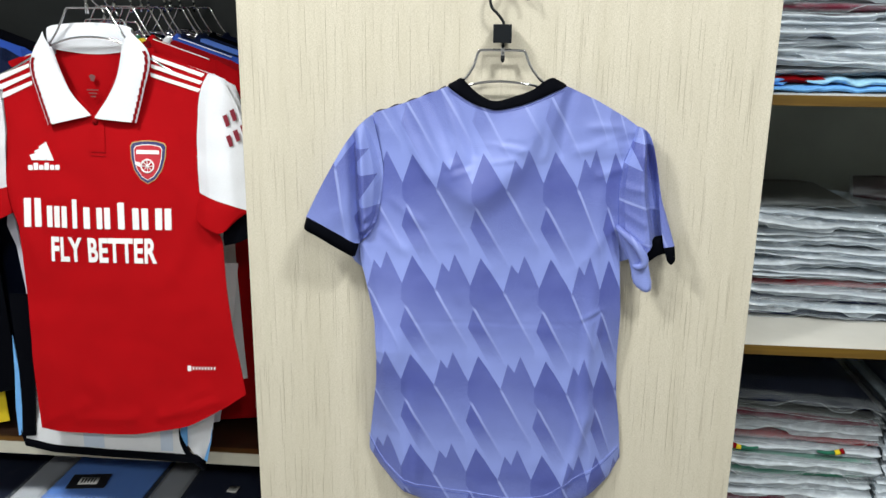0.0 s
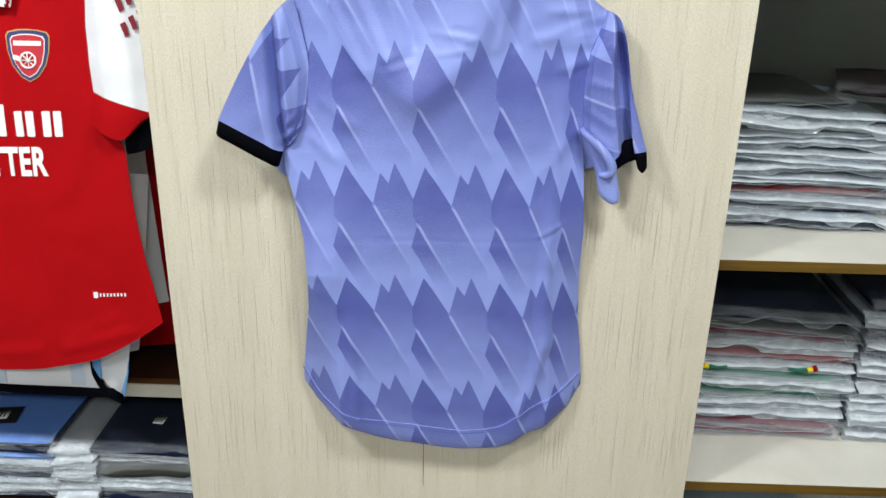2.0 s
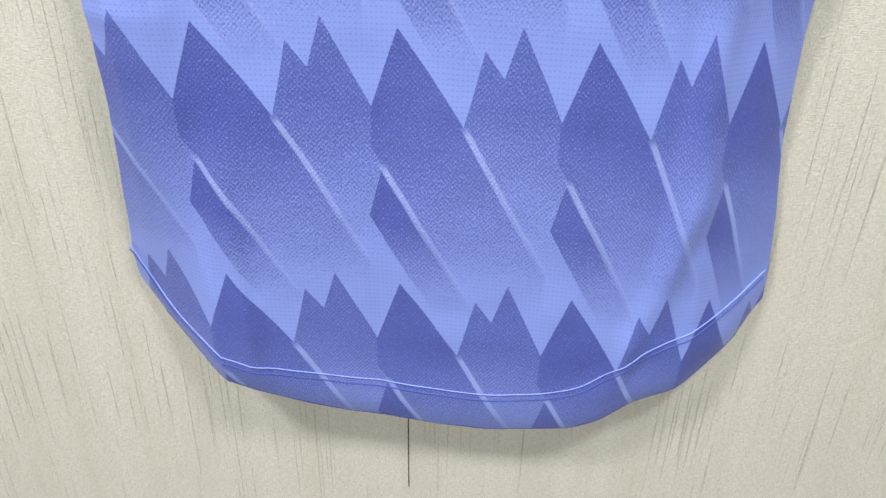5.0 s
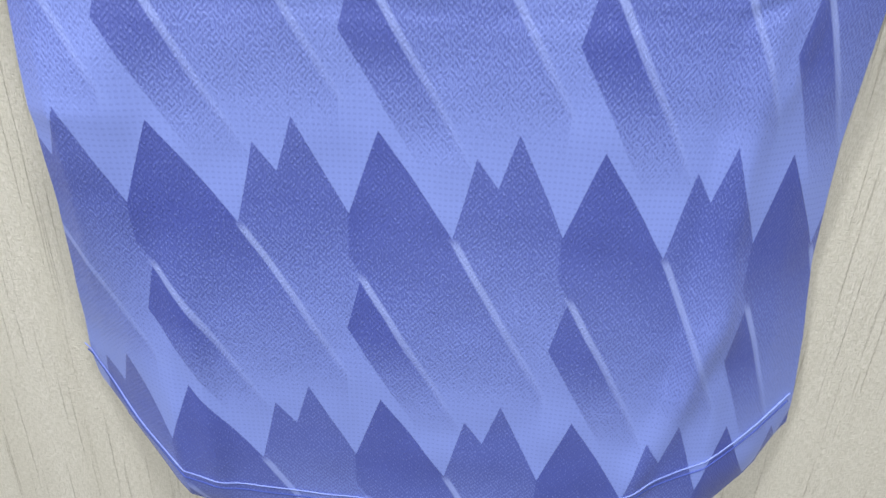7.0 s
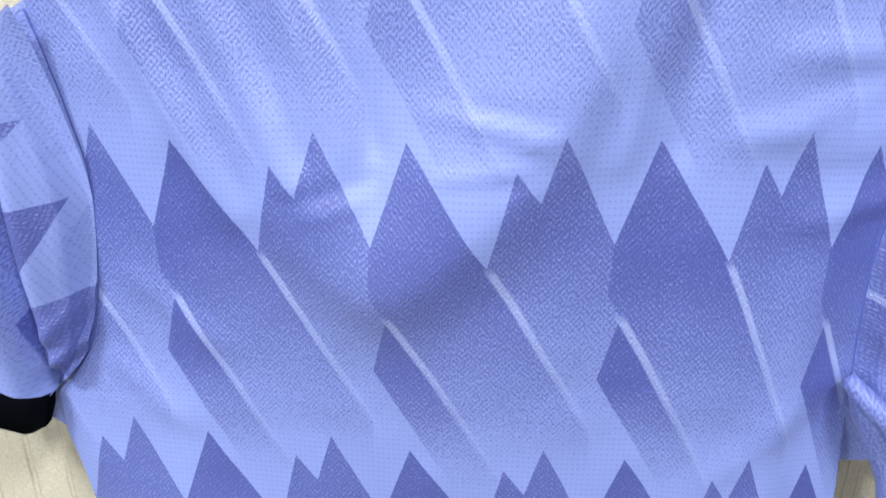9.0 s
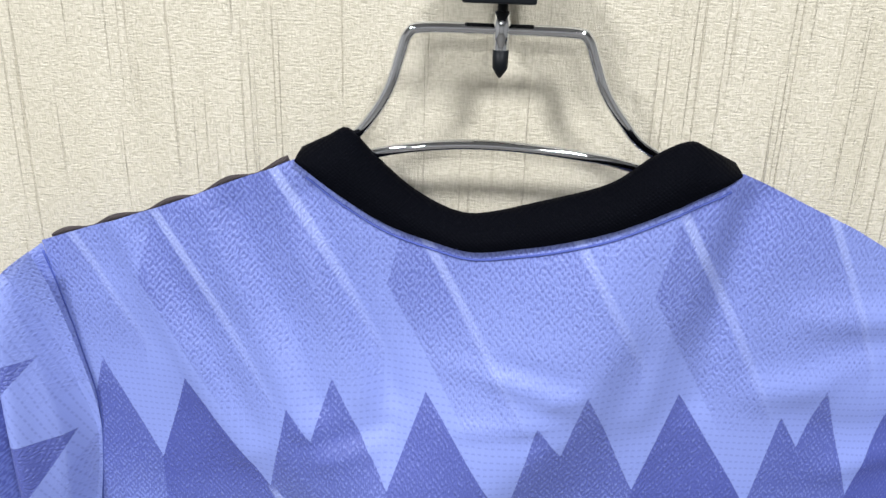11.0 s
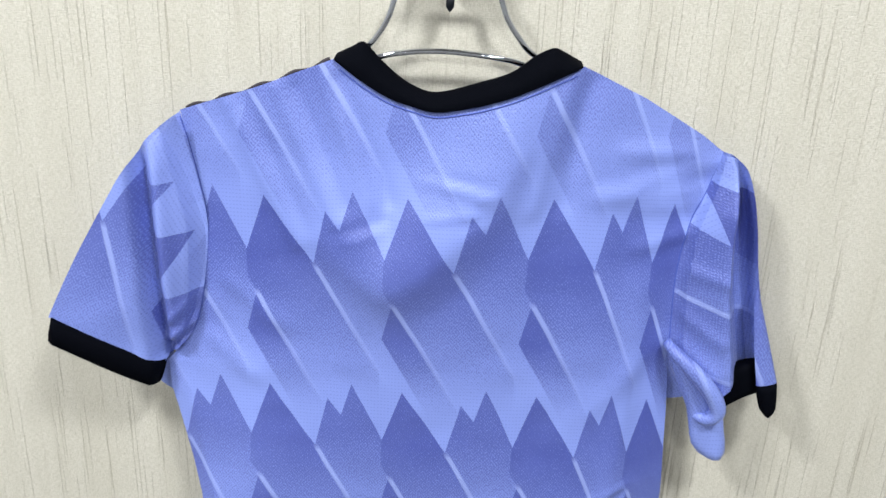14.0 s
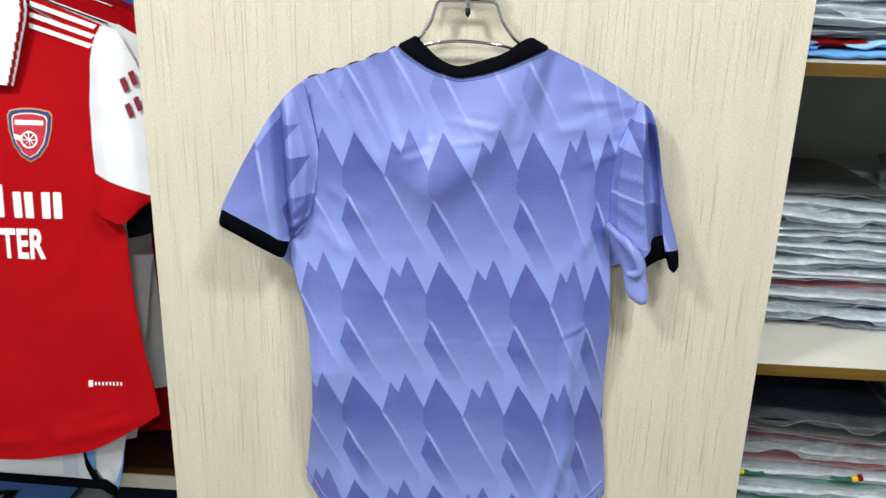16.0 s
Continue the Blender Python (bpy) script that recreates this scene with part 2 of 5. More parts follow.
def laminate():
    """Cream laminate with a linen weave and thin upright brown flecks."""
    n = Nodes("cream_linen_laminate")
    lines = n.noise(n.coords(scale=(620, 620, 5.0)), 1, 2, 0.5)
    ticks = n.noise(n.coords(scale=(300, 300, 9.0)), 1, 3, 0.6)
    broad = n.noise(n.coords(scale=(34, 34, 0.6)), 1, 2)
    warp = n.noise(n.coords(scale=(1150, 1150, 260)), 1, 2)
    weft = n.noise(n.coords(scale=(260, 260, 1150)), 1, 2)
    where = n.clamp(n.noise(n.coords(scale=(45, 45, 4)), 1, 2), 0.38, 0.62)
    short_ticks = n.m("MULTIPLY", n.m("MULTIPLY", n.clamp(ticks, 0.60, 0.70), where), 0.55)
    flecks = n.m("MAXIMUM", n.m("MULTIPLY", n.clamp(lines, 0.63, 0.68), 0.9), short_ticks)
    col = n.mix(n.clamp(broad, 0.3, 0.7), (0.650, 0.610, 0.503), (0.722, 0.681, 0.576))
    col = n.mix(n.m("MULTIPLY", n.clamp(n.m("ADD", warp, weft), 0.88, 1.14), 0.62), col, (0.51, 0.478, 0.365))
    col = n.mix(n.m("MULTIPLY", flecks, 0.31), col, (0.27, 0.225, 0.14))
    n.set(Base_Color=col, Roughness=0.5)
    n.put(n.bsdf.inputs["Specular IOR Level"], 0.3)
    n.bump(n.m("ADD", n.m("ADD", warp, weft), n.m("MULTIPLY", flecks, -0.7)), 1.0, 0.0006)
    return n.mat


def wood(name, a, b, along=(3, 60, 60)):
    n = Nodes(name)
    g = n.noise(n.coords(scale=along), 1, 4, 0.6)
    n.set(Base_Color=n.mix(n.clamp(g, 0.3, 0.7), a, b), Roughness=0.45)
    n.bump(g, 0.3, 0.0004)
    return n.mat


def plastic_bag(name, milk):
    """Clear polythene: mostly see-through, milky where it bunches at the front, glossy."""
    n = Nodes(name)
    v = n.coords()
    sep = n.node("ShaderNodeSeparateXYZ")
    n.put(sep.inputs[0], v)
    chance = n.node("ShaderNodeObjectInfo").outputs["Random"]
    n.set(Base_Color=(0.77, 0.85, 0.93), Roughness=0.2)
    n.bump(n.noise(v, 60, 3, 0.6), 0.6, 0.002)
    front = n.m("MAXIMUM", n.m("MULTIPLY", n.clamp(sep.outputs[1], 0.020, -0.004), n.m("ADD", milk * 0.3, n.m("MULTIPLY", chance, milk * 0.45))), n.m("MULTIPLY", n.clamp(sep.outputs[1], -0.003, -0.016), min(0.72, milk * 1.25)))
    creases = n.m("MULTIPLY", n.clamp(n.noise(n.coords(scale=(1, 1, 2.5)), 42, 4, 0.6), 0.50, 0.72), 0.28 if milk > 0.3 else 0.05)
    film = n.m("ADD", n.m("ADD", 0.09 if milk > 0.3 else 0.02, front), n.m("MULTIPLY", creases, n.clamp(sep.outputs[1], 0.06, 0.0)))
    clear = n.node("ShaderNodeBsdfTransparent")
    body = n.node("ShaderNodeMixShader")
    n.put(body.inputs[0], film)
    n.tree.links.new(clear.outputs[0], body.inputs[1])
    n.tree.links.new(n.bsdf.outputs[0], body.inputs[2])
    gloss = n.node("ShaderNodeBsdfGlossy")
    gloss.inputs["Color"].default_value = (0.9, 0.95, 1.0, 1)
    gloss.inputs["Roughness"].default_value = 0.07
    normal = n.bsdf.inputs["Normal"].links[0].from_socket
    crinkle = n.node("ShaderNodeBump")
    n.put(crinkle.inputs["Height"], n.noise(n.coords(scale=(1, 1, 1.6)), 48, 3, 0.6))
    crinkle.inputs["Strength"].default_value = 1.0
    crinkle.inputs["Distance"].default_value = 0.022
    n.tree.links.new(crinkle.outputs[0], gloss.inputs["Normal"])
    fresnel = n.node("ShaderNodeFresnel")
    fresnel.inputs["IOR"].default_value = 1.45
    n.tree.links.new(normal, fresnel.inputs["Normal"])
    final = n.node("ShaderNodeMixShader")
    n.put(final.inputs[0], n.m("MULTIPLY", fresnel.outputs[0], 0.7 if milk > 0.3 else 0.3))
    n.tree.links.new(body.outputs[0], final.inputs[1])
    n.tree.links.new(gloss.outputs[0], final.inputs[2])
    n.tree.links.new(final.outputs[0], n.tree.nodes["Material Output"].inputs["Surface"])
    return n.mat


M_PEAKS = peaks_print()
M_PANEL = laminate()
M_BLACK = cloth("black_rib_knit", (0.0018, 0.0022, 0.0042), 0.0022, 0.0004, 0.0, 0.03)
M_CHROME = plain("polished_chrome", (0.72, 0.74, 0.78), 0.05, 1.0, 0.03)
M_BLACK_PLASTIC = plain("matt_black_plastic", (0.004, 0.006, 0.009), 0.5, 0.0, 0.1, Specular_IOR_Level=0.22)
M_STITCH = plain("lavender_thread", (0.34, 0.42, 0.90), 0.8)
M_SEAM = plain("violet_seam_thread", (0.075, 0.11, 0.42), 0.8)
M_RED = cloth("scarlet_knit", (0.38, 0.0016, 0.005), shine=0.08, sheen=0.0)
M_RED_DARK = cloth("dark_red_knit", (0.22, 0.002, 0.005), shine=0.08, sheen=0.0)
M_WHITE = cloth("white_knit", (0.79, 0.82, 0.88))
M_GREY_WHITE = cloth("pale_grey_knit", (0.80, 0.83, 0.88))
M_LILAC = cloth("lilac_white_knit", (0.56, 0.57, 0.68))
M_NAVY = cloth("navy_knit", (0.006, 0.011, 0.038), shine=0.1, sheen=0.0)
M_BLUE = cloth("royal_blue_knit", (0.02, 0.075, 0.42))
M_SKY = cloth("sky_blue_knit", (0.16, 0.42, 0.85))
M_CYAN = cloth("pale_cyan_knit", (0.34, 0.63, 0.86))
M_MID_BLUE = cloth("cobalt_knit", (0.07, 0.16, 0.55))
M_YELLOW = cloth("yellow_knit", (0.80, 0.62, 0.02))
M_GREEN = cloth("green_knit", (0.02, 0.16, 0.10))
M_MAROON = cloth("maroon_knit", (0.16, 0.012, 0.035))
M_CHARCOAL = cloth("dark_olive_knit", (0.03, 0.033, 0.026))
M_BRIGHT_BLUE = cloth("bright_blue_knit", (0.14, 0.32, 0.86))
M_MAUVE = cloth("mauve_grey_knit", (0.36, 0.38, 0.50))
M_DARK_BROWN = cloth("dark_brown_grey_knit", (0.055, 0.045, 0.048))
M_PALE_BLUE = cloth("pale_blue_knit", (0.60, 0.70, 0.85))
M_GREY = cloth("grey_knit", (0.20, 0.25, 0.26))
M_SILVER = cloth("silver_grey_knit", (0.41, 0.52, 0.61))
M_WHITE_PRINT = plain("white_heat_transfer", (0.82, 0.82, 0.83), 0.55)
M_MAROON_PRINT = plain("maroon_heat_transfer", (0.22, 0.012, 0.03), 0.55)
M_GOLD_PRINT = plain("gold_thread", (0.50, 0.33, 0.12), 0.5)
M_NAVY_PRINT = plain("navy_thread", (0.03, 0.035, 0.14), 0.6)
M_RED_PRINT = plain("crimson_thread", (0.45, 0.015, 0.03), 0.6)
M_FADED = plain("faded_grey_print", (0.16, 0.06, 0.06), 0.7)
M_DARK_MAROON = cloth("dark_maroon_knit", (0.035, 0.008, 0.012))
M_PAPER = plain("white_paper_label", (0.75, 0.75, 0.74), 0.7)
M_CARD = plain("black_card", (0.012, 0.012, 0.016), 0.5)
M_BAG = plastic_bag("milky_polybag", 0.50)
M_BAG_CLEAR = plastic_bag("clear_polybag", 0.14)
M_SEAL = plain("milky_bag_seam", (0.66, 0.74, 0.79), 0.25)
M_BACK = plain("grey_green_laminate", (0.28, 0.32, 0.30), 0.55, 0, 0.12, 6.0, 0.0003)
# darker version of the back laminate, for the hanging bay
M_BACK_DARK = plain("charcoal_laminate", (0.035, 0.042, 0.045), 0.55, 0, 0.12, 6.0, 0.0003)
M_SHELF = plain("off_white_melamine", (0.66, 0.65, 0.60), 0.4, 0, 0.05, 12.0)
# brown board with the shade of the crowded shirts put into its colour
M_SHELF_SHADED = wood("dark_brown_melamine", (0.020, 0.009, 0.005), (0.036, 0.017, 0.009), (4, 60, 60))
# the same board where light reaches its front, as a lighter brown
M_SHELF_LIT = wood("brown_wood_lip", (0.085, 0.038, 0.010), (0.13, 0.062, 0.018), (4, 90, 90))
M_EDGE = wood("honey_wood_edging", (0.080, 0.042, 0.003), (0.155, 0.088, 0.008), (5, 90, 160))
M_TRIM = plain("grey_white_edging", (0.50, 0.49, 0.42), 0.45, 0, 0.1, 18.0)
M_FLOOR = plain("grey_floor_vinyl", (0.16, 0.155, 0.145), 0.35, 0, 0.12, 8.0)
M_WALL = plain("white_emulsion", (0.42, 0.42, 0.41), 0.8, 0, 0.04, 5.0, 0.0004)

# ---- the shop's shell and the display wall ----
WALL_X0, WALL_X1, PANEL_Y, PANEL_L, PANEL_R, BACK_Y = -2.3, 2.3, 1.5, -0.355, 0.522, 2.12
structure("floor", boxed(-2.4, 2.4, -3.1, 2.3, -0.1, 0.0), M_FLOOR, "grey vinyl shop floor", "floor")
structure("ceiling", boxed(-2.4, 2.4, -3.1, 2.3, CEILING, CEILING + 0.1), M_WALL, "white painted ceiling", "ceiling")
structure("wall_south", boxed(-2.4, 2.4, -3.1, -3.0, 0.0, CEILING), M_WALL, "plain white painted wall", "wall")
structure("wall_west", boxed(-2.4, WALL_X0, -3.0, 2.2, 0.0, CEILING), M_WALL, "plain white painted wall", "wall")
structure("wall_east", boxed(WALL_X1, 2.4, -3.0, 2.2, 0.0, CEILING), M_WALL, "plain white painted wall", "wall")
structure("wall_north_west", boxed(WALL_X0, 0.0, BACK_Y, BACK_Y + 0.08, 0.0, CEILING), M_BACK_DARK, "darker laminate back of the hanging bay", "wall")
structure("wall_north_east", boxed(0.0, WALL_X1, BACK_Y, BACK_Y + 0.08, 0.0, CEILING), M_BACK, "grey-green laminate back of the shelving bay", "wall")
structure("wall_header_east", boxed(PANEL_R + 0.001, WALL_X1, 1.56, BACK_Y, 2.3, CEILING), M_WALL, "plain bulkhead above the shelving", "wall")
# unseen bulkhead, added low to keep light off the hanging bay's back
structure("wall_header_west", boxed(WALL_X0, PANEL_L - 0.001, 1.60, BACK_Y, 1.82, CEILING), M_BACK_DARK, "unseen dark bulkhead added to shade the hanging bay", "wall")
structure("wall_panel", boxed(PANEL_L, PANEL_R, PANEL_Y, BACK_Y - 0.002, 0.0, CEILING - 0.001, bevel=0.0012), M_PANEL, "cream linen-textured laminate pier between two shelf bays", "wall panel")
structure("side_panel_west", boxed(-1.62, -1.60, 1.56, BACK_Y - 0.002, 0.0, 1.818), M_PANEL, "cream laminate end panel", "wall panel")
structure("side_panel_east", boxed(1.60, 1.62, 1.54, BACK_Y - 0.002, 0.0, 2.298), M_PANEL, "cream laminate end panel", "wall panel")

structure("panel_joint_trim", boxed(0.0603, 0.0609, PANEL_Y - 0.0006, PANEL_Y + 0.002, 0.60, 0.78), M_BLACK_PLASTIC, "thin dark joint in the cream panel", "trim")

for (lx, ly), watts in zip(LAMPS, LAMP_WATTS):
    lamp = thing("ceiling_light", "square white panel light set in the ceiling", "ceiling light", (lx, ly, CEILING - 0.03), "ceiling lights")
    bm = bmesh.new()
    for a0, a1, b0, b1 in ((-0.17, 0.17, -0.17, -0.15), (-0.17, 0.17, 0.15, 0.17), (-0.17, -0.15, -0.15, 0.15), (0.15, 0.17, -0.15, 0.15)):
        box(bm, lx + a0, lx + a1, ly + b0, ly + b1, CEILING - 0.03, CEILING - 0.001)
    flat(part("frame", bm, M_CHROME, lamp))
    glow = Nodes("light_diffuser")
    glow.set(Base_Color=(0.9, 0.9, 0.9), Emission_Color=(1, 0.98, 0.95), Emission_Strength=3.0)
    flat(part("diffuser", boxed(lx - 0.149, lx + 0.149, ly - 0.149, ly + 0.149, CEILING - 0.016, CEILING - 0.002), glow.mat, lamp))
    data = bpy.data.lights.new("panel_lamp", "AREA")
    data.shape, data.size, data.energy, data.color = "SQUARE", 0.29, watts, (1.0, 0.975, 0.94)
    ob = new("panel_lamp", data)
    ob.matrix_world = pose(lx, ly, CEILING - 0.035)


def shelf_board(x0, x1, y0, top, thick, board, edging, label):
    s = thing("shelf", label, "shelf", ((x0 + x1) / 2, y0, top - thick), "shelves of the display wall")
    flat(part("board", boxed(x0, x1, y0 + 0.003, BACK_Y - 0.002, top - thick, top), board, s))
    flat(part("edging", boxed(x0, x1, y0, y0 + 0.003, top - thick - 0.0005, top + 0.0005), edging, s))
    return s


R_TOPS = (1.477, 1.037, 0.603, 0.17)
for top in R_TOPS:
    shelf_board(PANEL_R + 0.001, 1.599, 1.53, top, 0.016, M_SHELF, M_EDGE, "off-white melamine shelf with honey-brown wood edging")
L_TOPS = (0.709, 0.413, 0.10)
for top in L_TOPS:
    low_shelf = shelf_board(-1.599, PANEL_L - 0.001, 1.63, top, 0.026, M_SHELF_SHADED, M_TRIM, "brown shelf coloured as in shade, with a pale grey front edge")
    # the board's lit front, laid on as a separate lighter strip
    flat(part("front_lip", boxed(-1.599, PANEL_L - 0.001, 1.633, 1.652, top, top + 0.0012), M_SHELF_LIT, low_shelf, "front of the brown board, coloured as lit"))

# ---- the lavender jersey on its hanger ----
SIDE_L = [(0.70, -0.139), (0.80, -0.139), (0.83, -0.139), (0.86, -0.135), (0.97, -0.120), (1.02, -0.118), (1.085, -0.122), (1.15, -0.137), (1.19, -0.147), (1.215, -0.149),
          (1.235, -0.133), (1.255, -0.121), (1.275, -0.116), (1.323, -0.109), (1.357, -0.108), (1.411, -0.118), (1.443, -0.125), (1.50, -0.130)]
SIDE_R = [(0.70, 0.321), (0.825, 0.321), (0.89, 0.315), (0.945, 0.307), (1.02, 0.302), (1.10, 0.302), (1.19, 0.295), (1.257, 0.288), (1.321, 0.285), (1.367, 0.290), (1.399, 0.301), (1.431, 0.309), (1.50, 0.312)]
TOP = [(-0.13, 1.4375), (-0.125, 1.4395), (-0.059, 1.4625), (0.0, 1.4865), (0.019, 1.4730), (0.041, 1.4605), (0.062, 1.4540), (0.080, 1.4510), (0.102, 1.4550), (0.125, 1.4620), (0.148, 1.4715), (0.170, 1.4815), (0.19, 1.4905), (0.242, 1.4675), (0.29, 1.4405), (0.312, 1.4245)]
HEM = [(-0.145, 0.822), (-0.121, 0.792), (-0.081, 0.760), (-0.039, 0.740), (0.018, 0.721), (0.089, 0.711), (0.132, 0.708), (0.189, 0.714), (0.212, 0.722), (0.232, 0.738), (0.244, 0.744), (0.262, 0.752), (0.282, 0.768), (0.306, 0.792), (0.3215, 0.822)]


SAG = [(p.x, p.y) for p in smoother([(-0.10, 1.400, 0), (-0.05, 1.372, 0), (-0.003, 1.340, 0), (0.020, 1.316, 0), (0.042, 1.304, 0), (0.062, 1.313, 0), (0.083, 1.332, 0), (0.104, 1.354, 0), (0.131, 1.393, 0), (0.160, 1.445, 0), (0.200, 1.50, 0)], 60)]


def jersey_y(x, z):
    """How far forward the hanging back of the jersey stands."""
    left, right = line(SIDE_L, z), line(SIDE_R, z)
    u = min(1, max(0, (x - left) / (right - left)))
    edge = 1.476 + 0.018 * min(1, max(0, (1.12 - z) / 0.18))
    left_edge = line([(0.70, 1.489), (0.83, 1.485), (0.90, 1.470), (0.97, 1.456), (1.03, 1.446), (1.12, 1.456)], z)
    low = line([(0, left_edge), (0.035, left_edge - 0.008), (0.15, 1.446), (0.4, 1.458), (0.7, 1.458), (0.88, 1.465), (0.95, 0.5 * (1.465 + edge)), (1, edge)], u)
    high = line([(0, 1.474), (0.15, 1.470), (0.5, 1.4675), (0.85, 1.470), (1, 1.476)], u)
    f = min(1, max(0, (z - 1.04) / 0.25))
    f = f * f * (3 - 2 * f)
    y = low * (1 - f) + high * f
    hang = line([(1.02, 0), (1.10, 0.06), (1.17, 0.30), (1.23, 0.75), (1.27, 0.97), (1.29, 1.0), (1.31, 0.94), (1.34, 0.66), (1.37, 0.34), (1.41, 0.10), (1.47, 0.0)], z)
    y -= 0.005 * hang * math.sin(math.pi * u) ** 0.8
    if z > 1.40:
        y += 0.003 * ((z - 1.40) / 0.09) ** 2
    # the slack below the collar sags into a V: a low point left of the middle, a flat arm up to one shoulder and a steep one to the collar's other end
    ridge, tilt = line(SAG, x), (line(SAG, x + 0.01) - line(SAG, x - 0.01)) / 0.02
    off = (z - ridge) / math.hypot(1, tilt)
    along = line([(-0.10, 0.0), (-0.03, 0.35), (0.005, 0.7), (0.04, 1.0), (0.09, 1.05), (0.14, 1.0), (0.165, 0.7), (0.19, 0.0)], x)
    y -= 0.0178 * along * (math.exp(-(off / 0.055) ** 2) if off > 0 else 0.60 * math.exp(-(off / 0.023) ** 2) + 0.40 * math.exp(-(off / 0.105) ** 2))
    # folds that fan out from the ends of the collar, and short creases across the slack
    for a, b, wide, high in (((-0.012, 1.482), (0.030, 1.375), 0.008, -0.0034), ((0.004, 1.470), (0.045, 1.375), 0.007, 0.0028), ((-0.045, 1.462), (0.005, 1.352), 0.007, -0.0030), ((-0.030, 1.462), (0.010, 1.370), 0.006, 0.0022),
                             ((-0.085, 1.450), (-0.030, 1.335), 0.007, -0.0028), ((-0.070, 1.450), (-0.022, 1.350), 0.006, 0.0020), ((0.186, 1.484), (0.160, 1.375), 0.009, -0.0036), ((0.200, 1.478), (0.185, 1.38), 0.008, 0.0026),
                             ((0.000, 1.348), (0.045, 1.362), 0.0028, 0.0016), ((0.010, 1.340), (0.040, 1.350), 0.0030, -0.0014), ((0.078, 1.366), (0.112, 1.372), 0.0030, -0.0016), ((0.095, 1.400), (0.125, 1.396), 0.0026, 0.0014), ((0.090, 1.392), (0.118, 1.386), 0.0026, -0.0013),
                             ((0.305, 1.420), (0.245, 1.402), 0.006, -0.0017), ((0.305, 1.405), (0.250, 1.392), 0.005, 0.0014), ((0.298, 1.385), (0.245, 1.378), 0.006, -0.0014), ((0.292, 1.360), (0.250, 1.345), 0.007, -0.0020)):
        d, s = near(x, z, a, b)
        y += high * math.exp(-(d / wide) ** 2) * min(1, max(0, 1.25 - 0.6 * s))
    for a, b, wide, high in (((-0.055, 0.95), (-0.045, 0.745), 0.009, -0.0040), ((0.262, 0.95), (0.212, 0.745), 0.010, -0.0050), ((0.115, 1.385), (0.135, 1.388), 0.003, -0.0015), ((0.11, 1.378), (0.128, 1.376), 0.003, 0.0014)):
        d, s = near(x, z, a, b)
        y += high * math.exp(-(d / wide) ** 2) * min(1.0, max(0.0, 0.15 + 4 * min(s, 1 - s)))
    for a, b, wide, high in (((0.262, 1.40), (0.240, 0.80), 0.012, -0.0035), ((0.236, 1.12), (0.232, 0.76), 0.008, 0.0025), ((-0.07, 1.16), (-0.10, 0.80), 0.018, -0.0030),
                             ((0.228, 1.092), (0.270, 1.118), 0.0025, -0.0018), ((0.232, 1.086), (0.268, 1.108), 0.004, 0.001), ((0.27, 1.118), (0.262, 1.04), 0.005, -0.002), ((0.30, 1.40), (0.20, 1.385), 0.009, -0.003),
                             ((0.30, 1.425), (0.22, 1.425), 0.008, -0.0025), ((0.06, 1.395), (0.13, 1.39), 0.004, -0.0012), ((-0.10, 1.30), (-0.03, 1.25), 0.009, -0.002),
                             ((-0.118, 1.25), (-0.06, 1.20), 0.008, -0.002), ((0.285, 1.27), (0.22, 1.18), 0.010, -0.002), ((0.10, 1.36), (0.135, 1.375), 0.004, 0.001)):
        d, s = near(x, z, a, b)
        y += high * math.exp(-(d / wide) ** 2) * min(1.0, max(0.0, 0.15 + 4 * min(s, 1 - s)))
    y += 0.0009 * math.exp(-((z - 1.0855 - 0.02 * (x - 0.1) ** 2) / 0.0016) ** 2) * (1 if -0.06 < x < 0.24 else 0)
    y += 0.0022 * rough(x, z * 0.55, 0.075) + 0.0009 * rough(x, z, 0.028, 3.1)
    # the hem's lower band curls a little to the wall
    low = z - line(HEM, x)
    y += 0.006 * math.exp(-low / 0.014)
    return min(y, 1.496)


jersey = thing("lavender_jersey", "lavender football shirt, printed with violet peaks, hung back outwards", "shirt", (0.09, 1.47, 0.71))
bm = bmesh.new()
NU, NV = 150, 190
grid = []
for j in range(NV + 1):
    grid.append([None] * (NU + 1))
for i in range(NU + 1):
    u = i / NU
    zt, zb = 1.46, 0.76
    for _ in range(12):
        zt = line(TOP, line(SIDE_L, zt) * (1 - u) + line(SIDE_R, zt) * u)
        zb = line(HEM, line(SIDE_L, zb) * (1 - u) + line(SIDE_R, zb) * u)
    for j in range(NV + 1):
        z = zb + (zt - zb) * j / NV
        x = line(SIDE_L, z) * (1 - u) + line(SIDE_R, z) * u
        grid[j][i] = Vector((x, jersey_y(x, z), z))


def planar(co):
    """Where the print lies on the cloth: it wraps round towards the side seam and leans a little across the rows."""
    x = co.x + (2.7 * (co.x - 0.19) ** 2 if co.x > 0.19 else 0.0)
    return (x, co.z + (min(co.x, 0.19) - 0.06) * (1.2 - co.z) * 0.21)


outer = sheet(bm, grid, planar)
inner = sheet(bm, [[Vector((p.x, min(1.498, 1.4935 + 0.003 * (i % 2)), p.z)) for i, p in enumerate(row[::10])] for row in [[q - Vector((0, 0, 0.014 * (j / NV) ** 5)) for q in line_] for j, line_ in enumerate(grid)][::10]][::-1], planar)
part("back_panel", bm, M_PEAKS, jersey)


def rim(pts, r, n=160, off=0.0006):
    return [(p.x, jersey_y(p.x, p.y) - off, p.y) for p in (Vector((q.x, q.y)) for q in smoother([(a, b, 0) for a, b in pts], n))]


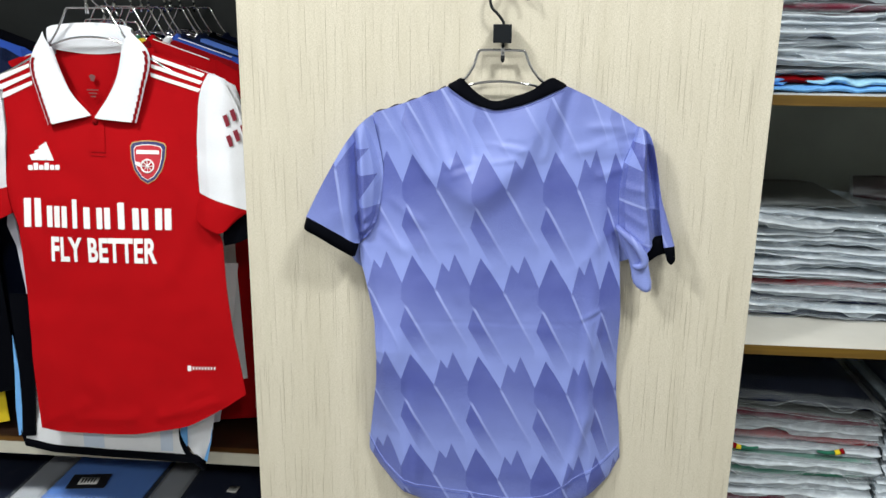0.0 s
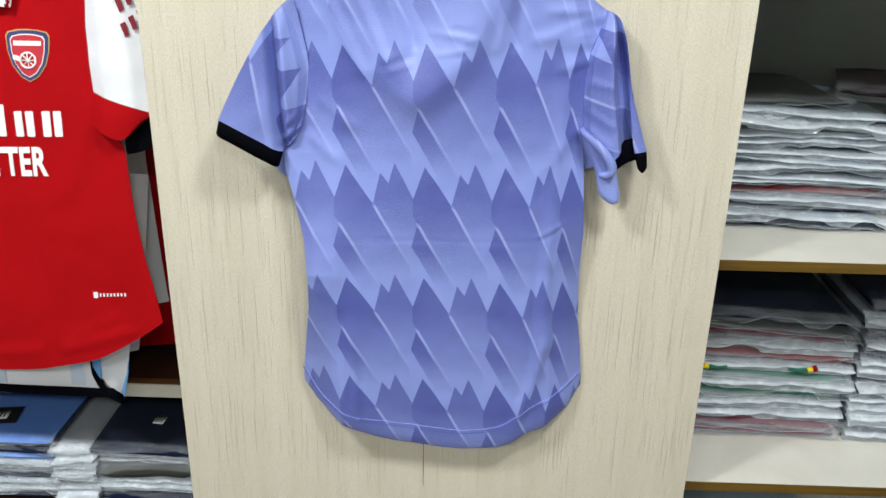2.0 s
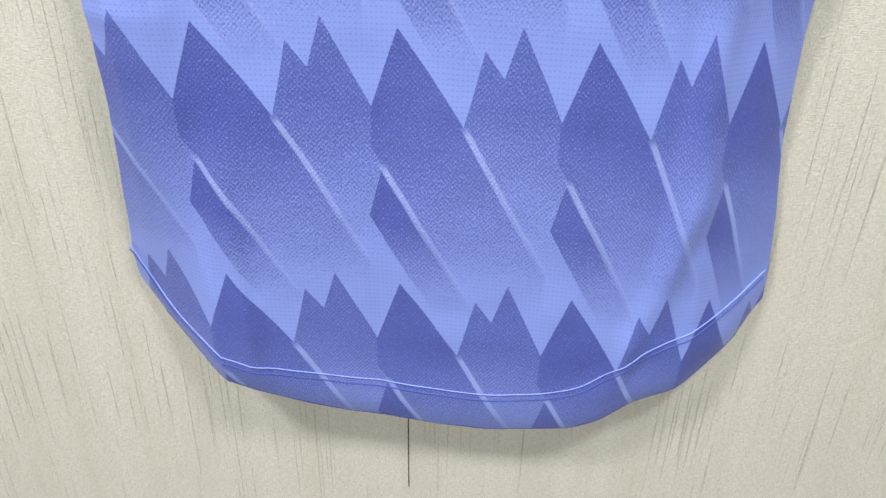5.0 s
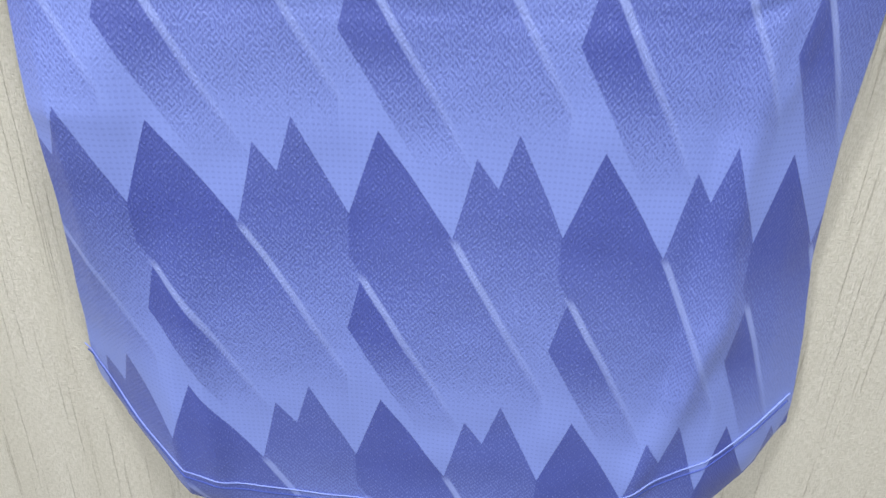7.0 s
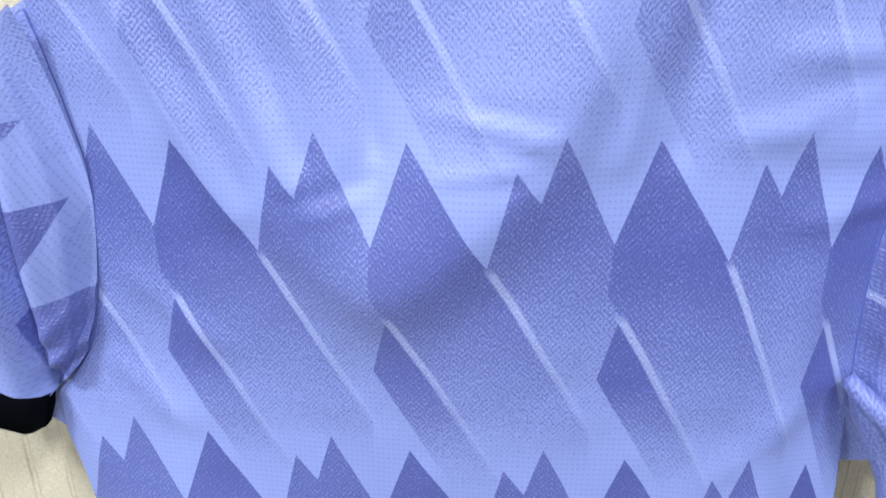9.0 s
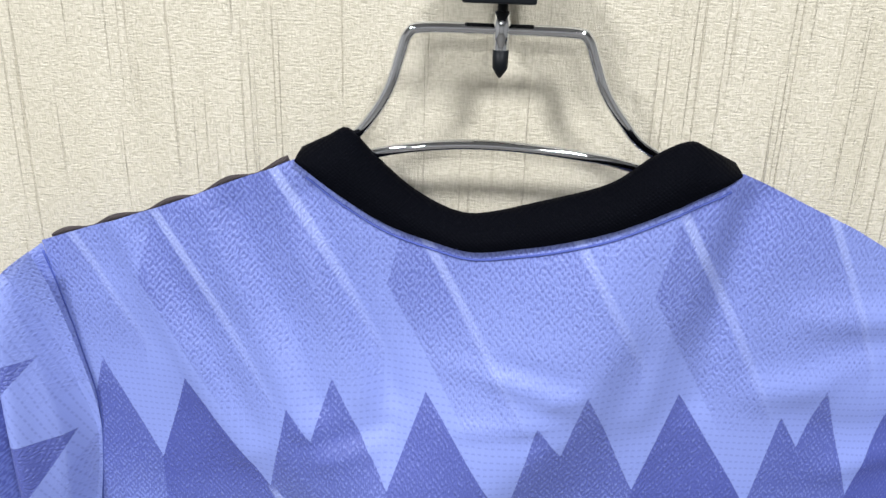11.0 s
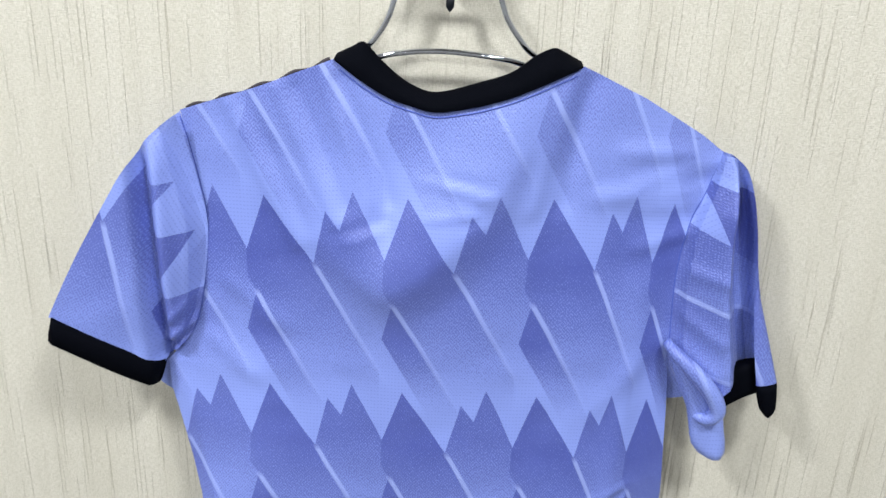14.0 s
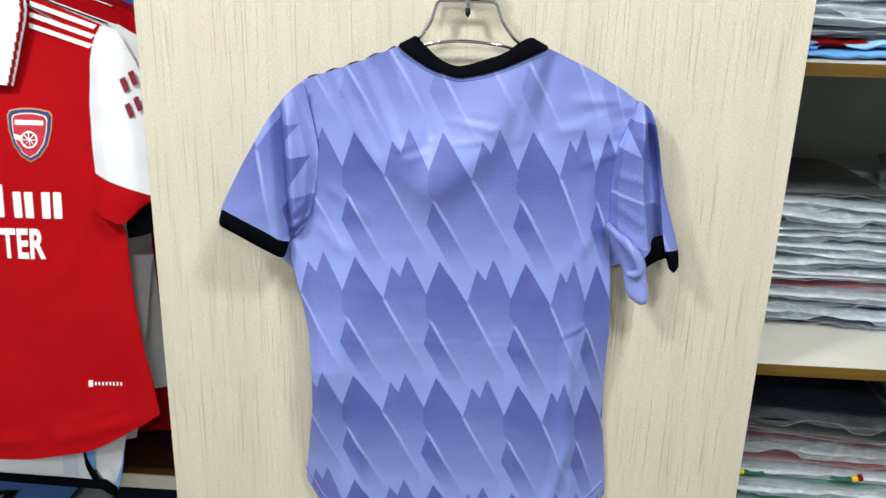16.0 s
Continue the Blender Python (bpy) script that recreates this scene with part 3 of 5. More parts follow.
STITCH = [(-0.139, 0.853), (-0.119, 0.817), (-0.093, 0.794), (-0.052, 0.774), (0.019, 0.760), (0.080, 0.752), (0.132, 0.748), (0.187, 0.757), (0.216, 0.777), (0.246, 0.799), (0.277, 0.816), (0.316, 0.849)]
part("hem_stitching", tube(bmesh.new(), rim(STITCH, 0), 0.00045, 5), M_STITCH, jersey, "pale lavender hem stitching")
part("hem_stitching", tube(bmesh.new(), rim([(a, b - 0.0062) for a, b in STITCH], 0, off=0.0002), 0.0005, 5), M_SEAM, jersey, "violet second row of hem stitching")
part("hem_fold", tube(bmesh.new(), rim(HEM[1:-1], 0, off=-0.001), 0.0010, 6), M_SEAM, jersey)
ARM_L = [(-0.1245, 1.4385), (-0.118, 1.411), (-0.108, 1.357), (-0.109, 1.323), (-0.116, 1.275), (-0.126, 1.244), (-0.148, 1.221)]
ARM_R = [(0.3075, 1.4275), (0.301, 1.399), (0.290, 1.367), (0.285, 1.321), (0.288, 1.257)]
for pts in (ARM_L[:], ARM_R[:]):
    pts[0] = (pts[0][0], pts[0][1] - 0.004)
    part("armhole_seam", tube(bmesh.new(), rim(pts, 0, 60, -0.0004), 0.0007, 6), M_SEAM, jersey)

# collar: a folded black rib band round the neck
C_TOP = [(0.0, 1.4885), (0.012, 1.4945), (0.0215, 1.4985), (0.033, 1.4875), (0.048, 1.4745), (0.062, 1.4665), (0.075, 1.4630), (0.089, 1.4650), (0.108, 1.4715), (0.135, 1.4820), (0.153, 1.4955), (0.167, 1.5020), (0.177, 1.4985), (0.19, 1.4915)]
C_BOT = [(0.0, 1.487), (0.019, 1.4735), (0.041, 1.461), (0.062, 1.4545), (0.080, 1.4515), (0.102, 1.4555), (0.125, 1.4625), (0.148, 1.472), (0.170, 1.482), (0.19, 1.491)]
C_TOP, C_BOT = ([(p.x, p.y) for p in smoother([(*q, 0) for q in c], 90)] for c in (C_TOP, C_BOT))
rows = []
for k in range(9):
    f = k / 8
    row = []
    for i in range(81):
        x = 0.190 * i / 80
        zb, zt = line(C_BOT, x), line(C_TOP, x)
        y0 = jersey_y(x, zb) - 0.0035
        back = 0.010 * f * f
        row.append(Vector((x, y0 - 0.002 * math.sin(math.pi * f) + back, zb - 0.0015 + (zt - zb + 0.0015) * f)))
    rows.append(row)
for f, drop in ((0.004, 0.0005), (0.008, -0.003), (0.010, -0.012)):
    rows.append([p + Vector((0, f, drop)) for p in rows[8]])
bm = bmesh.new()
sheet(bm, rows)
part("collar", bm, M_BLACK, jersey, "black ribbed collar")
part("collar_seam", tube(bmesh.new(), [(x, jersey_y(x, line(C_BOT, x) - 0.006) - 0.0004, line(C_BOT, x) - 0.006) for x in np.linspace(0.004, 0.186, 60)], 0.0006, 5), M_SEAM, jersey)

# the dark shoulder stripes of the front just show over the shoulders
for a, b in ((-0.120, -0.004),):
    pts, rad = [], []
    for i in range(60):
        x = a + (b - a) * i / 59
        z = line(TOP, x)
        pts.append((x, jersey_y(x, z) + 0.003, z + 0.0001 + 0.0008 * math.sin(i * 0.46)))
        rad.append(0.0010 + 0.0006 * math.sin(i * 0.46))
    part("shoulder_stripe", tube(bmesh.new(), pts, rad, 6), M_DARK_BROWN, jersey, "dark brown-grey shoulder piping")


def coons(seam, cuff, top, low, n, m):
    """A patch inside four smooth curves of (x, z)."""
    S, C = smoother([(*p, 0) for p in seam], m), smoother([(*p, 0) for p in cuff], m)
    T, B = smoother([(*p, 0) for p in top], n), smoother([(*p, 0) for p in low], n)
    out = []
    for i in range(n):
        s = i / (n - 1)
        row = []
        for k in range(m):
            w = k / (m - 1)
            p = S[k] * (1 - s) + C[k] * s + T[i] * (1 - w) + B[i] * w
            p = p - (S[0] * (1 - s) * (1 - w) + S[-1] * (1 - s) * w + C[0] * s * (1 - w) + C[-1] * s * w)
            row.append((p.x, p.y, s, w))
        out.append(row)
    return out


def sleeve(name, patch, depth_of, uvs, owner):
    bm = bmesh.new()
    sheet(bm, [[Vector((x, depth_of(x, z, a, w), z)) for x, z, a, w in row] for row in patch], uvs)
    sheet(bm, [[Vector((x, min(1.497, depth_of(x, z, 0.5, 0.0) + 0.012 + 0.012 * math.sin(math.pi * w)), z)) for x, z, a, w in row] for row in patch][::-1], uvs)
    return part(name, bm, M_PEAKS, owner)


def fold_left(z):
    """The line of the deep fold that runs down the sleeve."""
    return line([(1.21, -0.142), (1.248, -0.144), (1.297, -0.146), (1.357, -0.148), (1.395, -0.150), (1.43, -0.152)], z)


def depth_left(x, z, s, w):
    """The sleeve swings forward towards its cuff, most along its outer edge; a deep fold divides it from the strip beside the armhole."""
    y = 1.4690 - s * (0.040 * (1 - w) + 0.014 * w) - 0.004 * math.sin(math.pi * w) * min(1, s * 4)
    f = fold_left(z) - 0.004
    y += (0.016 * bump_at(x, f, 0.0065) - 0.005 * bump_at(x, f + 0.012, 0.008) - 0.003 * bump_at(x, f - 0.013, 0.009)) * min(1, max(0, (1.425 - z) / 0.03))
    for a, b, high in (((-0.113, 1.262), (-0.146, 1.240), -0.0045), ((-0.116, 1.250), (-0.148, 1.228), 0.0040), ((-0.122, 1.241), (-0.150, 1.218), -0.0045), ((-0.114, 1.285), (-0.140, 1.262), -0.0025)):
        d, _ = near(x, z, a, b)
        y += high * math.exp(-(d / 0.005) ** 2)
    k = min(1.0, s * 5)
    return (jersey_y(x, z) + 0.0004) * (1 - k) + y * k + 0.0012 * rough(x, z, 0.03, 7) * k


def print_left(co):
    """The print stands steeper on the sleeve, and lies across on the strip beyond the fold."""
    turn, px, pz, u, v = (22, -0.183, 1.353, PEAK_X + 0.0405, PEAK_Z - 0.065) if co.x < fold_left(co.z) - 0.003 else (68, -0.117, 1.341, PEAK_X, PEAK_Z - 0.006)
    c, s = math.cos(radians(turn)), math.sin(radians(turn))
    return (u + c * (co.x - px) - s * (co.z - pz), v + s * (co.x - px) + c * (co.z - pz))


CUFF_L = [(-0.2310, 1.2710), (-0.2090, 1.2580), (-0.1870, 1.2440), (-0.1680, 1.2310), (-0.1490, 1.2180)]
CUFF_LOW = [(-0.2370, 1.2500), (-0.2110, 1.2345), (-0.1920, 1.2210), (-0.1720, 1.2070), (-0.1560, 1.1950)]
patch = coons(ARM_L, CUFF_L, [(-0.1245, 1.4385), (-0.139, 1.427), (-0.155, 1.409), (-0.181, 1.368), (-0.208, 1.319), (-0.231, 1.271)], [(-0.148, 1.221), (-0.1485, 1.2195), (-0.149, 1.218)], 70, 70)
sleeve("sleeve", patch, depth_left, print_left, jersey)
# the underside of the sleeve that shows below the cuff
bm = bmesh.new()
sheet(bm, [[Vector((x, 1.474 + 0.006 * k + 0.003 * math.sin(2.2 * j), z)) for k, (x, z) in enumerate(row)] for j, row in enumerate(
           (((-0.146, 1.222), (-0.142, 1.196), (-0.139, 1.164)), ((-0.155, 1.212), (-0.151, 1.193), (-0.146, 1.168)), ((-0.170, 1.206), (-0.166, 1.194), (-0.160, 1.182))))], planar)
part("sleeve_underside", bm, M_PEAKS, jersey)


def cuff_band(edge, low, bulge, depth):
    bm = bmesh.new()
    a, b = smoother([(*p, 0) for p in edge], 24), smoother([(*p, 0) for p in low], 24)
    rows = []
    for k in range(7):
        f = k / 6
        rows.append([Vector((p.x * (1 - f) + q.x * f, depth - bulge * math.sin(math.pi * i / 23) ** 0.6 - 0.0012 * math.sin(math.pi * f), p.y * (1 - f) + q.y * f)) for i, (p, q) in enumerate(zip(a, b))])
    back = [[Vector((p.x, depth + 0.006 + 0.2 * (depth - p.y), p.z)) for p in row] for row in rows[::-1]]
    ring = rows + back
    sheet(bm, ring + [rows[0]])
    bmesh.ops.remove_doubles(bm, verts=bm.verts, dist=0.0001)
    return bm


bm = bmesh.new()
top_edge, low_edge = smoother([(*p, 0) for p in CUFF_L], 30), smoother([(*p, 0) for p in CUFF_LOW], 30)
rows = []
for off, drop in ((0.0, 0.0), (-0.0022, 0.02), (-0.0026, 0.5), (-0.0022, 0.97), (0.0, 1.0), (0.005, 0.97), (0.007, 0.5), (0.005, 0.03), (0.0, 0.0)):
    row = []
    for i, (p, q) in enumerate(zip(top_edge, low_edge)):
        f = i / 29
        y = 1.428 + 0.027 * f - 0.003 * math.sin(math.pi * f) + 0.012 * max(0, 1 - f * 14) ** 2 + 0.010 * max(0, f * 14 - 13) ** 2
        row.append(Vector((p.x * (1 - drop) + q.x * drop, y - 0.002 + off, p.y * (1 - drop) + q.y * drop + 0.0012)))
    rows.append(row)
sheet(bm, rows)
bmesh.ops.remove_doubles(bm, verts=bm.verts, dist=0.0001)
part("cuff", bm, M_BLACK, jersey, "black ribbed cuff")


EDGE_R = [(1.225, 0.378), (1.245, 0.3725), (1.312, 0.3535), (1.373, 0.3405), (1.397, 0.3345), (1.416, 0.3265), (1.428, 0.3165), (1.436, 0.3075)]
ACROSS_R = [(0, 1.470), (0.15, 1.465), (0.35, 1.4565), (0.50, 1.4505), (0.57, 1.4500), (0.61, 1.4545), (0.66, 1.4670), (0.73, 1.4790), (0.83, 1.4830), (0.90, 1.4790), (0.95, 1.4710), (1.0, 1.4640)]


def depth_right(x, z, s, w):
    """Flat in front up to a ridge, then a deep valley, then the outer edge turned forward again."""
    seam, edge = float(np.interp(z, [p[1] for p in ARM_R[::-1]], [p[0] for p in ARM_R[::-1]])), line(EDGE_R, z)
    q = min(1, max(0, (x - seam) / max(edge - seam, 0.012)))
    a = min(1, max(0, (1.432 - z) / 0.05))
    y = 1.468 * (1 - a) + line(ACROSS_R, q) * a
    for p0, p1 in (((0.29, 1.33), (0.325, 1.325)), ((0.29, 1.29), (0.325, 1.270)), ((0.292, 1.262), (0.325, 1.240))):
        d, _ = near(x, z, p0, p1)
        y -= 0.002 * math.exp(-(d / 0.006) ** 2)
    k = min(1.0, q * 8)
    return (jersey_y(x, z) + 0.0004) * (1 - k) + y * k + 0.0010 * rough(x, z, 0.03, 9) * k


def print_right(co):
    c, s = math.cos(radians(-46)), math.sin(radians(-46))
    return (PEAK_X + 0.0405 + c * (co.x - 0.283) - s * (co.z - 1.309), PEAK_Z - 0.065 + s * (co.x - 0.283) + c * (co.z - 1.309))


CUFF_R = [(0.376, 1.234), (0.363, 1.243), (0.349, 1.239), (0.334, 1.222)]
patch = coons(ARM_R, CUFF_R, [(0.3075, 1.4275), (0.317, 1.4245), (0.3265, 1.416), (0.3345, 1.397), (0.3405, 1.373), (0.3535, 1.312), (0.376, 1.234)], [(0.288, 1.257), (0.312, 1.241), (0.334, 1.222)], 90, 70)
sleeve("sleeve", patch, depth_right, print_right, jersey)
part("cuff", cuff_band([(0.3340, 1.2270), (0.3430, 1.2400), (0.3530, 1.2460), (0.3635, 1.2485)], [(0.3370, 1.1990), (0.3460, 1.2090), (0.3560, 1.2160), (0.3685, 1.2190)], 0.006, 1.468), M_BLACK, jersey, "black ribbed cuff")
part("cuff_edge", cuff_band([(0.3625, 1.2300), (0.3710, 1.2315), (0.3795, 1.2335)], [(0.3705, 1.2060), (0.3760, 1.2035), (0.3825, 1.2110)], 0.006, 1.4575), M_BLACK, jersey, "black ribbed cuff")
# the twisted fold of cloth that drops out of the armpit: a hanging lobe, and a roll that curls round it
def armpit_print(co):
    return (0.018 + (co.x - 0.31), 1.222 + 0.8 * (co.z - 1.2))


bm = bmesh.new()
rows = []
for i, (cx, cz, wide) in enumerate(((0.289, 1.262, 0.002), (0.296, 1.250, 0.010), (0.305, 1.237, 0.016), (0.313, 1.224, 0.019), (0.319, 1.211, 0.018), (0.324, 1.198, 0.0165), (0.327, 1.186, 0.0165), (0.330, 1.174, 0.0165), (0.3325, 1.164, 0.0150), (0.335, 1.1565, 0.0105), (0.3365, 1.152, 0.004))):
    row = []
    for k in range(29):
        a = 2 * math.pi * k / 28
        r = 1 + 0.10 * math.sin(3 * a + 0.4 * i) + 0.05 * math.sin(7 * a + i)
        row.append(Vector((cx + wide * math.cos(a) * r, 1.463 + 0.009 * math.sin(a) * r * min(1, wide / 0.010), cz - 0.30 * wide * math.cos(a))))
    rows.append(row)
sheet(bm, rows, armpit_print)
part("armpit_fold", bm, M_PEAKS, jersey)
roll = smoother([(0.284, 1.468, 1.262), (0.293, 1.458, 1.2545), (0.306, 1.452, 1.244), (0.319, 1.449, 1.231), (0.3285, 1.449, 1.217), (0.331, 1.450, 1.206), (0.325, 1.452, 1.1985), (0.317, 1.457, 1.198), (0.312, 1.463, 1.202)], 40)
bm = tube(bmesh.new(), roll, [0.0025 + 0.0048 * math.sin(math.pi * min(1, 0.08 + i / 42)) ** 0.7 for i in range(40)], 12)
layer = bm.loops.layers.uv.verify()
for face in bm.faces:
    for lp in face.loops:
        lp[layer].uv = armpit_print(lp.vert.co)
part("armpit_roll", bm, M_PEAKS, jersey)
# the slack behind it, and the outer hem of the sleeve that is folded forward
bm = bmesh.new()
sheet(bm, [[Vector((x, 1.470 + 0.006 * k + 0.004 * math.sin(j * 2.0), z)) for k, (x, z) in enumerate(row)] for j, row in enumerate((((0.288, 1.262), (0.286, 1.230), (0.284, 1.192)), ((0.302, 1.250), (0.300, 1.222), (0.297, 1.197)), ((0.322, 1.230), (0.316, 1.212), (0.308, 1.203))))], armpit_print)
part("armpit_slack", bm, M_PEAKS, jersey)
bm = bmesh.new()
rows = []
for j in range(13):
    f = j / 12
    z = 1.318 - 0.087 * f
    x0, x1 = line([(1.231, 0.3620), (1.262, 0.3555), (1.305, 0.3490), (1.318, 0.3490)], z), line([(1.231, 0.3795), (1.263, 0.3690), (1.306, 0.3550), (1.318, 0.3515)], z)
    rows.append([Vector((x0 + (x1 - x0) * g, 1.4610 - 0.003 * math.sin(math.pi * (0.2 + 0.8 * g)) - 0.003 * f + 0.004 * (1 - f) ** 2, z + 0.003 * g * f)) for g in np.linspace(0, 1, 7)] + [Vector((x1 + 0.001, 1.470, z))])
sheet(bm, rows, armpit_print)
part("sleeve_edge", bm, M_PEAKS, jersey)

# hanger
hanger = thing("hanger", "chrome wire hanger with a black size cube and hook", "hanger", (0.088, 1.476, 1.49))
HY = 1.476
bow = smoother([(-0.10, 1.480, 1.440), (-0.04, 1.482, 1.464), (0.000, 1.484, 1.478), (0.022, 1.483, 1.4935), (0.033, 1.479, 1.506), (0.0405, HY, 1.519), (0.0450, HY, 1.533), (0.0480, HY, 1.5410), (0.055, HY, 1.5440), (0.086, HY, 1.5443),
                (0.116, HY, 1.5440), (0.1225, HY, 1.5415), (0.1265, HY, 1.532), (0.1310, HY, 1.521), (0.140, 1.479, 1.508), (0.154, 1.483, 1.494), (0.19, 1.484, 1.478), (0.23, 1.482, 1.464), (0.28, 1.480, 1.440)], 120)
part("wire_frame", tube(bmesh.new(), bow, 0.0024, 12), M_CHROME, hanger)
bar = smoother([(0.005, 1.486, 1.478), (0.029, 1.482, 1.4865), (0.048, 1.479, 1.4915), (0.073, 1.478, 1.4945), (0.099, 1.478, 1.4942), (0.125, 1.479, 1.4915), (0.142, 1.482, 1.488), (0.175, 1.486, 1.478)], 50)
part("cross_bar", tube(bmesh.new(), bar, 0.0023, 12), M_CHROME, hanger)
bm = bmesh.new()
tube(bm, [(0.0868, HY, z) for z in (1.534, 1.5365, 1.540, 1.5405, 1.548, 1.5485, 1.5515, 1.552)], [0.0030, 0.0032, 0.0032, 0.0036, 0.0036, 0.0032, 0.0032, 0.0020], 16)
part("swivel", bm, M_CHROME, hanger)
part("cap", tube(bmesh.new(), [(0.0868, HY, z) for z in (1.5245, 1.5265, 1.5285, 1.5360)], [0.0005, 0.0020, 0.0032, 0.0034], 14), M_BLACK_PLASTIC, hanger)
part("neck", tube(bmesh.new(), [(0.0868, HY, 1.550), (0.0868, HY, 1.556)], 0.0022, 10), M_BLACK_PLASTIC, hanger)
flat(part("size_cube", boxed(0.0709, 0.1002, 1.460, 1.489, 1.5558, 1.5843, bevel=0.0008), M_BLACK_PLASTIC, hanger, "plain black plastic size cube"))
hook = smoother([(0.0868, HY, 1.582), (0.086, HY, 1.588), (0.077, HY, 1.600), (0.068, HY, 1.609), (0.0645, HY, 1.622), (0.066, HY, 1.638), (0.079, HY, 1.653), (0.097, HY, 1.656), (0.114, HY, 1.646), (0.123, HY, 1.630), (0.1245, HY, 1.621)], 60)
part("hook", tube(bmesh.new(), hook, 0.0023, 10), M_BLACK_PLASTIC, hanger)
peg = thing("wall_peg", "short chrome peg fixed in the cream panel", "peg", (0.095, 1.5, 1.650))
part("rod", tube(bmesh.new(), [(0.095, 1.5, 1.650), (0.095, 1.462, 1.650), (0.095, 1.458, 1.650)], [0.0032, 0.0032, 0.001], 12), M_CHROME, peg)
part("rose", tube(bmesh.new(), [(0.095, 1.4999, 1.650), (0.095, 1.497, 1.650), (0.095, 1.496, 1.650)], [0.012, 0.012, 0.009], 20), M_CHROME, peg)

# ---- the scarlet jersey on the front of the rail ----
def red_y(x, z):
    y = 1.61 - (1.5 - z) * 0.125
    y -= 0.010 * bump_at(x, -0.62, 0.16) * min(1, max(0, (1.45 - z) / 0.2))
    y += 0.006 * rough(x, z * 0.6, 0.10, 5) + 0.0016 * rough(x, z, 0.04, 6)
    for a, b, wide, high in (((-0.47, 1.25), (-0.52, 1.12), 0.018, -0.004), ((-0.83, 1.28), (-0.78, 1.12), 0.02, -0.004), ((-0.66, 1.34), (-0.66, 1.05), 0.03, -0.002), ((-0.44, 0.875), (-0.55, 0.845), 0.010, -0.004), ((-0.46, 0.90), (-0.53, 0.87), 0.008, -0.002), ((-0.60, 0.84), (-0.72, 0.83), 0.010, -0.003), ((-0.70, 0.86), (-0.78, 0.825), 0.012, -0.003)):
        d, _ = near(x, z, a, b)
        y += high * math.exp(-(d / wide) ** 2)
    return y


def panel_grid(left, right, top, hem, depth_of, nu, nv):
    """A hanging panel of cloth inside its two sides, top and hem."""
    rows = [[None] * (nu + 1) for _ in range(nv + 1)]
    for i in range(nu + 1):
        u = i / nu
        zt, zb = 1.45, 0.85
        for _ in range(12):
            zt = line(top, line(left, zt) * (1 - u) + line(right, zt) * u)
            zb = line(hem, line(left, zb) * (1 - u) + line(right, zb) * u)
        for j in range(nv + 1):
            z = zb + (zt - zb) * j / nv
            x = line(left, z) * (1 - u) + line(right, z) * u
            rows[j][i] = Vector((x, depth_of(x, z), z))
    return rows


def closed_panel(rows, thick):
    """The panel with a second, plainer layer behind it, sewn along the edges."""
    bm = bmesh.new()
    sheet(bm, rows)
    n = len(rows[0])
    sheet(bm, [[p + Vector((0, 0.002 + thick * math.sin(math.pi * i / (n - 1)), 0)) for i, p in enumerate(row)] for row in rows[::-1]])
    bmesh.ops.remove_doubles(bm, verts=bm.verts, dist=0.0005)
    return bm


RED_L = [(0.79, -0.795), (0.807, -0.795), (0.96, -0.807), (1.115, -0.814), (1.20, -0.820), (1.25, -0.838), (1.30, -0.842), (1.378, -0.838), (1.455, -0.843), (1.49, -0.86), (1.53, -0.865)]
RED_R = [(0.79, -0.380), (0.893, -0.385), (1.0, -0.406), (1.108, -0.421), (1.182, -0.426), (1.24, -0.450), (1.286, -0.465), (1.378, -0.470), (1.455, -0.463), (1.49, -0.447), (1.53, -0.445)]
RED_TOP = [(-0.87, 1.470), (-0.80, 1.498), (-0.765, 1.512), (-0.745, 1.512), (-0.715, 1.455), (-0.668, 1.408), (-0.625, 1.455), (-0.592, 1.515), (-0.56, 1.526), (-0.445, 1.489)]
RED_HEM = [(-0.797, 0.807), (-0.744, 0.802), (-0.617, 0.805), (-0.54, 0.817), (-0.492, 0.829), (-0.43, 0.862), (-0.384, 0.893)]
RED_HEM = [(p.x, p.y) for p in smoother([(*q, 0) for q in RED_HEM], 60)]
red = thing("red_jersey", "scarlet football shirt with white collar and white sleeves on a hanger", "shirt", (-0.62, 1.56, 0.81))
part("body", closed_panel(panel_grid(RED_L, RED_R, RED_TOP, RED_HEM, red_y, 90, 90), 0.018), M_RED, red)
bm = bmesh.new()
sheet(bm, [[Vector((x, 1.632 + 0.006 * math.cos((x + 0.67) * 18), z)) for x in np.linspace(-0.785, -0.555, 14)] for z in (1.38, 1.42, 1.46, 1.50, 1.532)])
part("inside_back", bm, M_RED, red)
bm = bmesh.new()
slab(bm, [(-0.684, 1.480), (-0.679, 1.483), (-0.671, 1.480), (-0.675, 1.470), (-0.680, 1.470)], 1.627, 0.001)
for k in range(3):
    slab(bm, [(-0.690 + 0.003 * k, 1.453 - 0.006 * k), (-0.668 - 0.003 * k, 1.453 - 0.006 * k), (-0.668 - 0.003 * k, 1.455 - 0.006 * k), (-0.690 + 0.003 * k, 1.455 - 0.006 * k)], 1.627, 0.001)
flat(part("size_print", bm, M_FADED, red, "small faded grey size print"))


def print_plate(name, outline, material, owner, lift=0.0012, label="", depth=0.0008):
    return flat(part(name, slab(bmesh.new(), outline, lambda x, z: red_y(x, z) - lift, depth), material, owner, label))


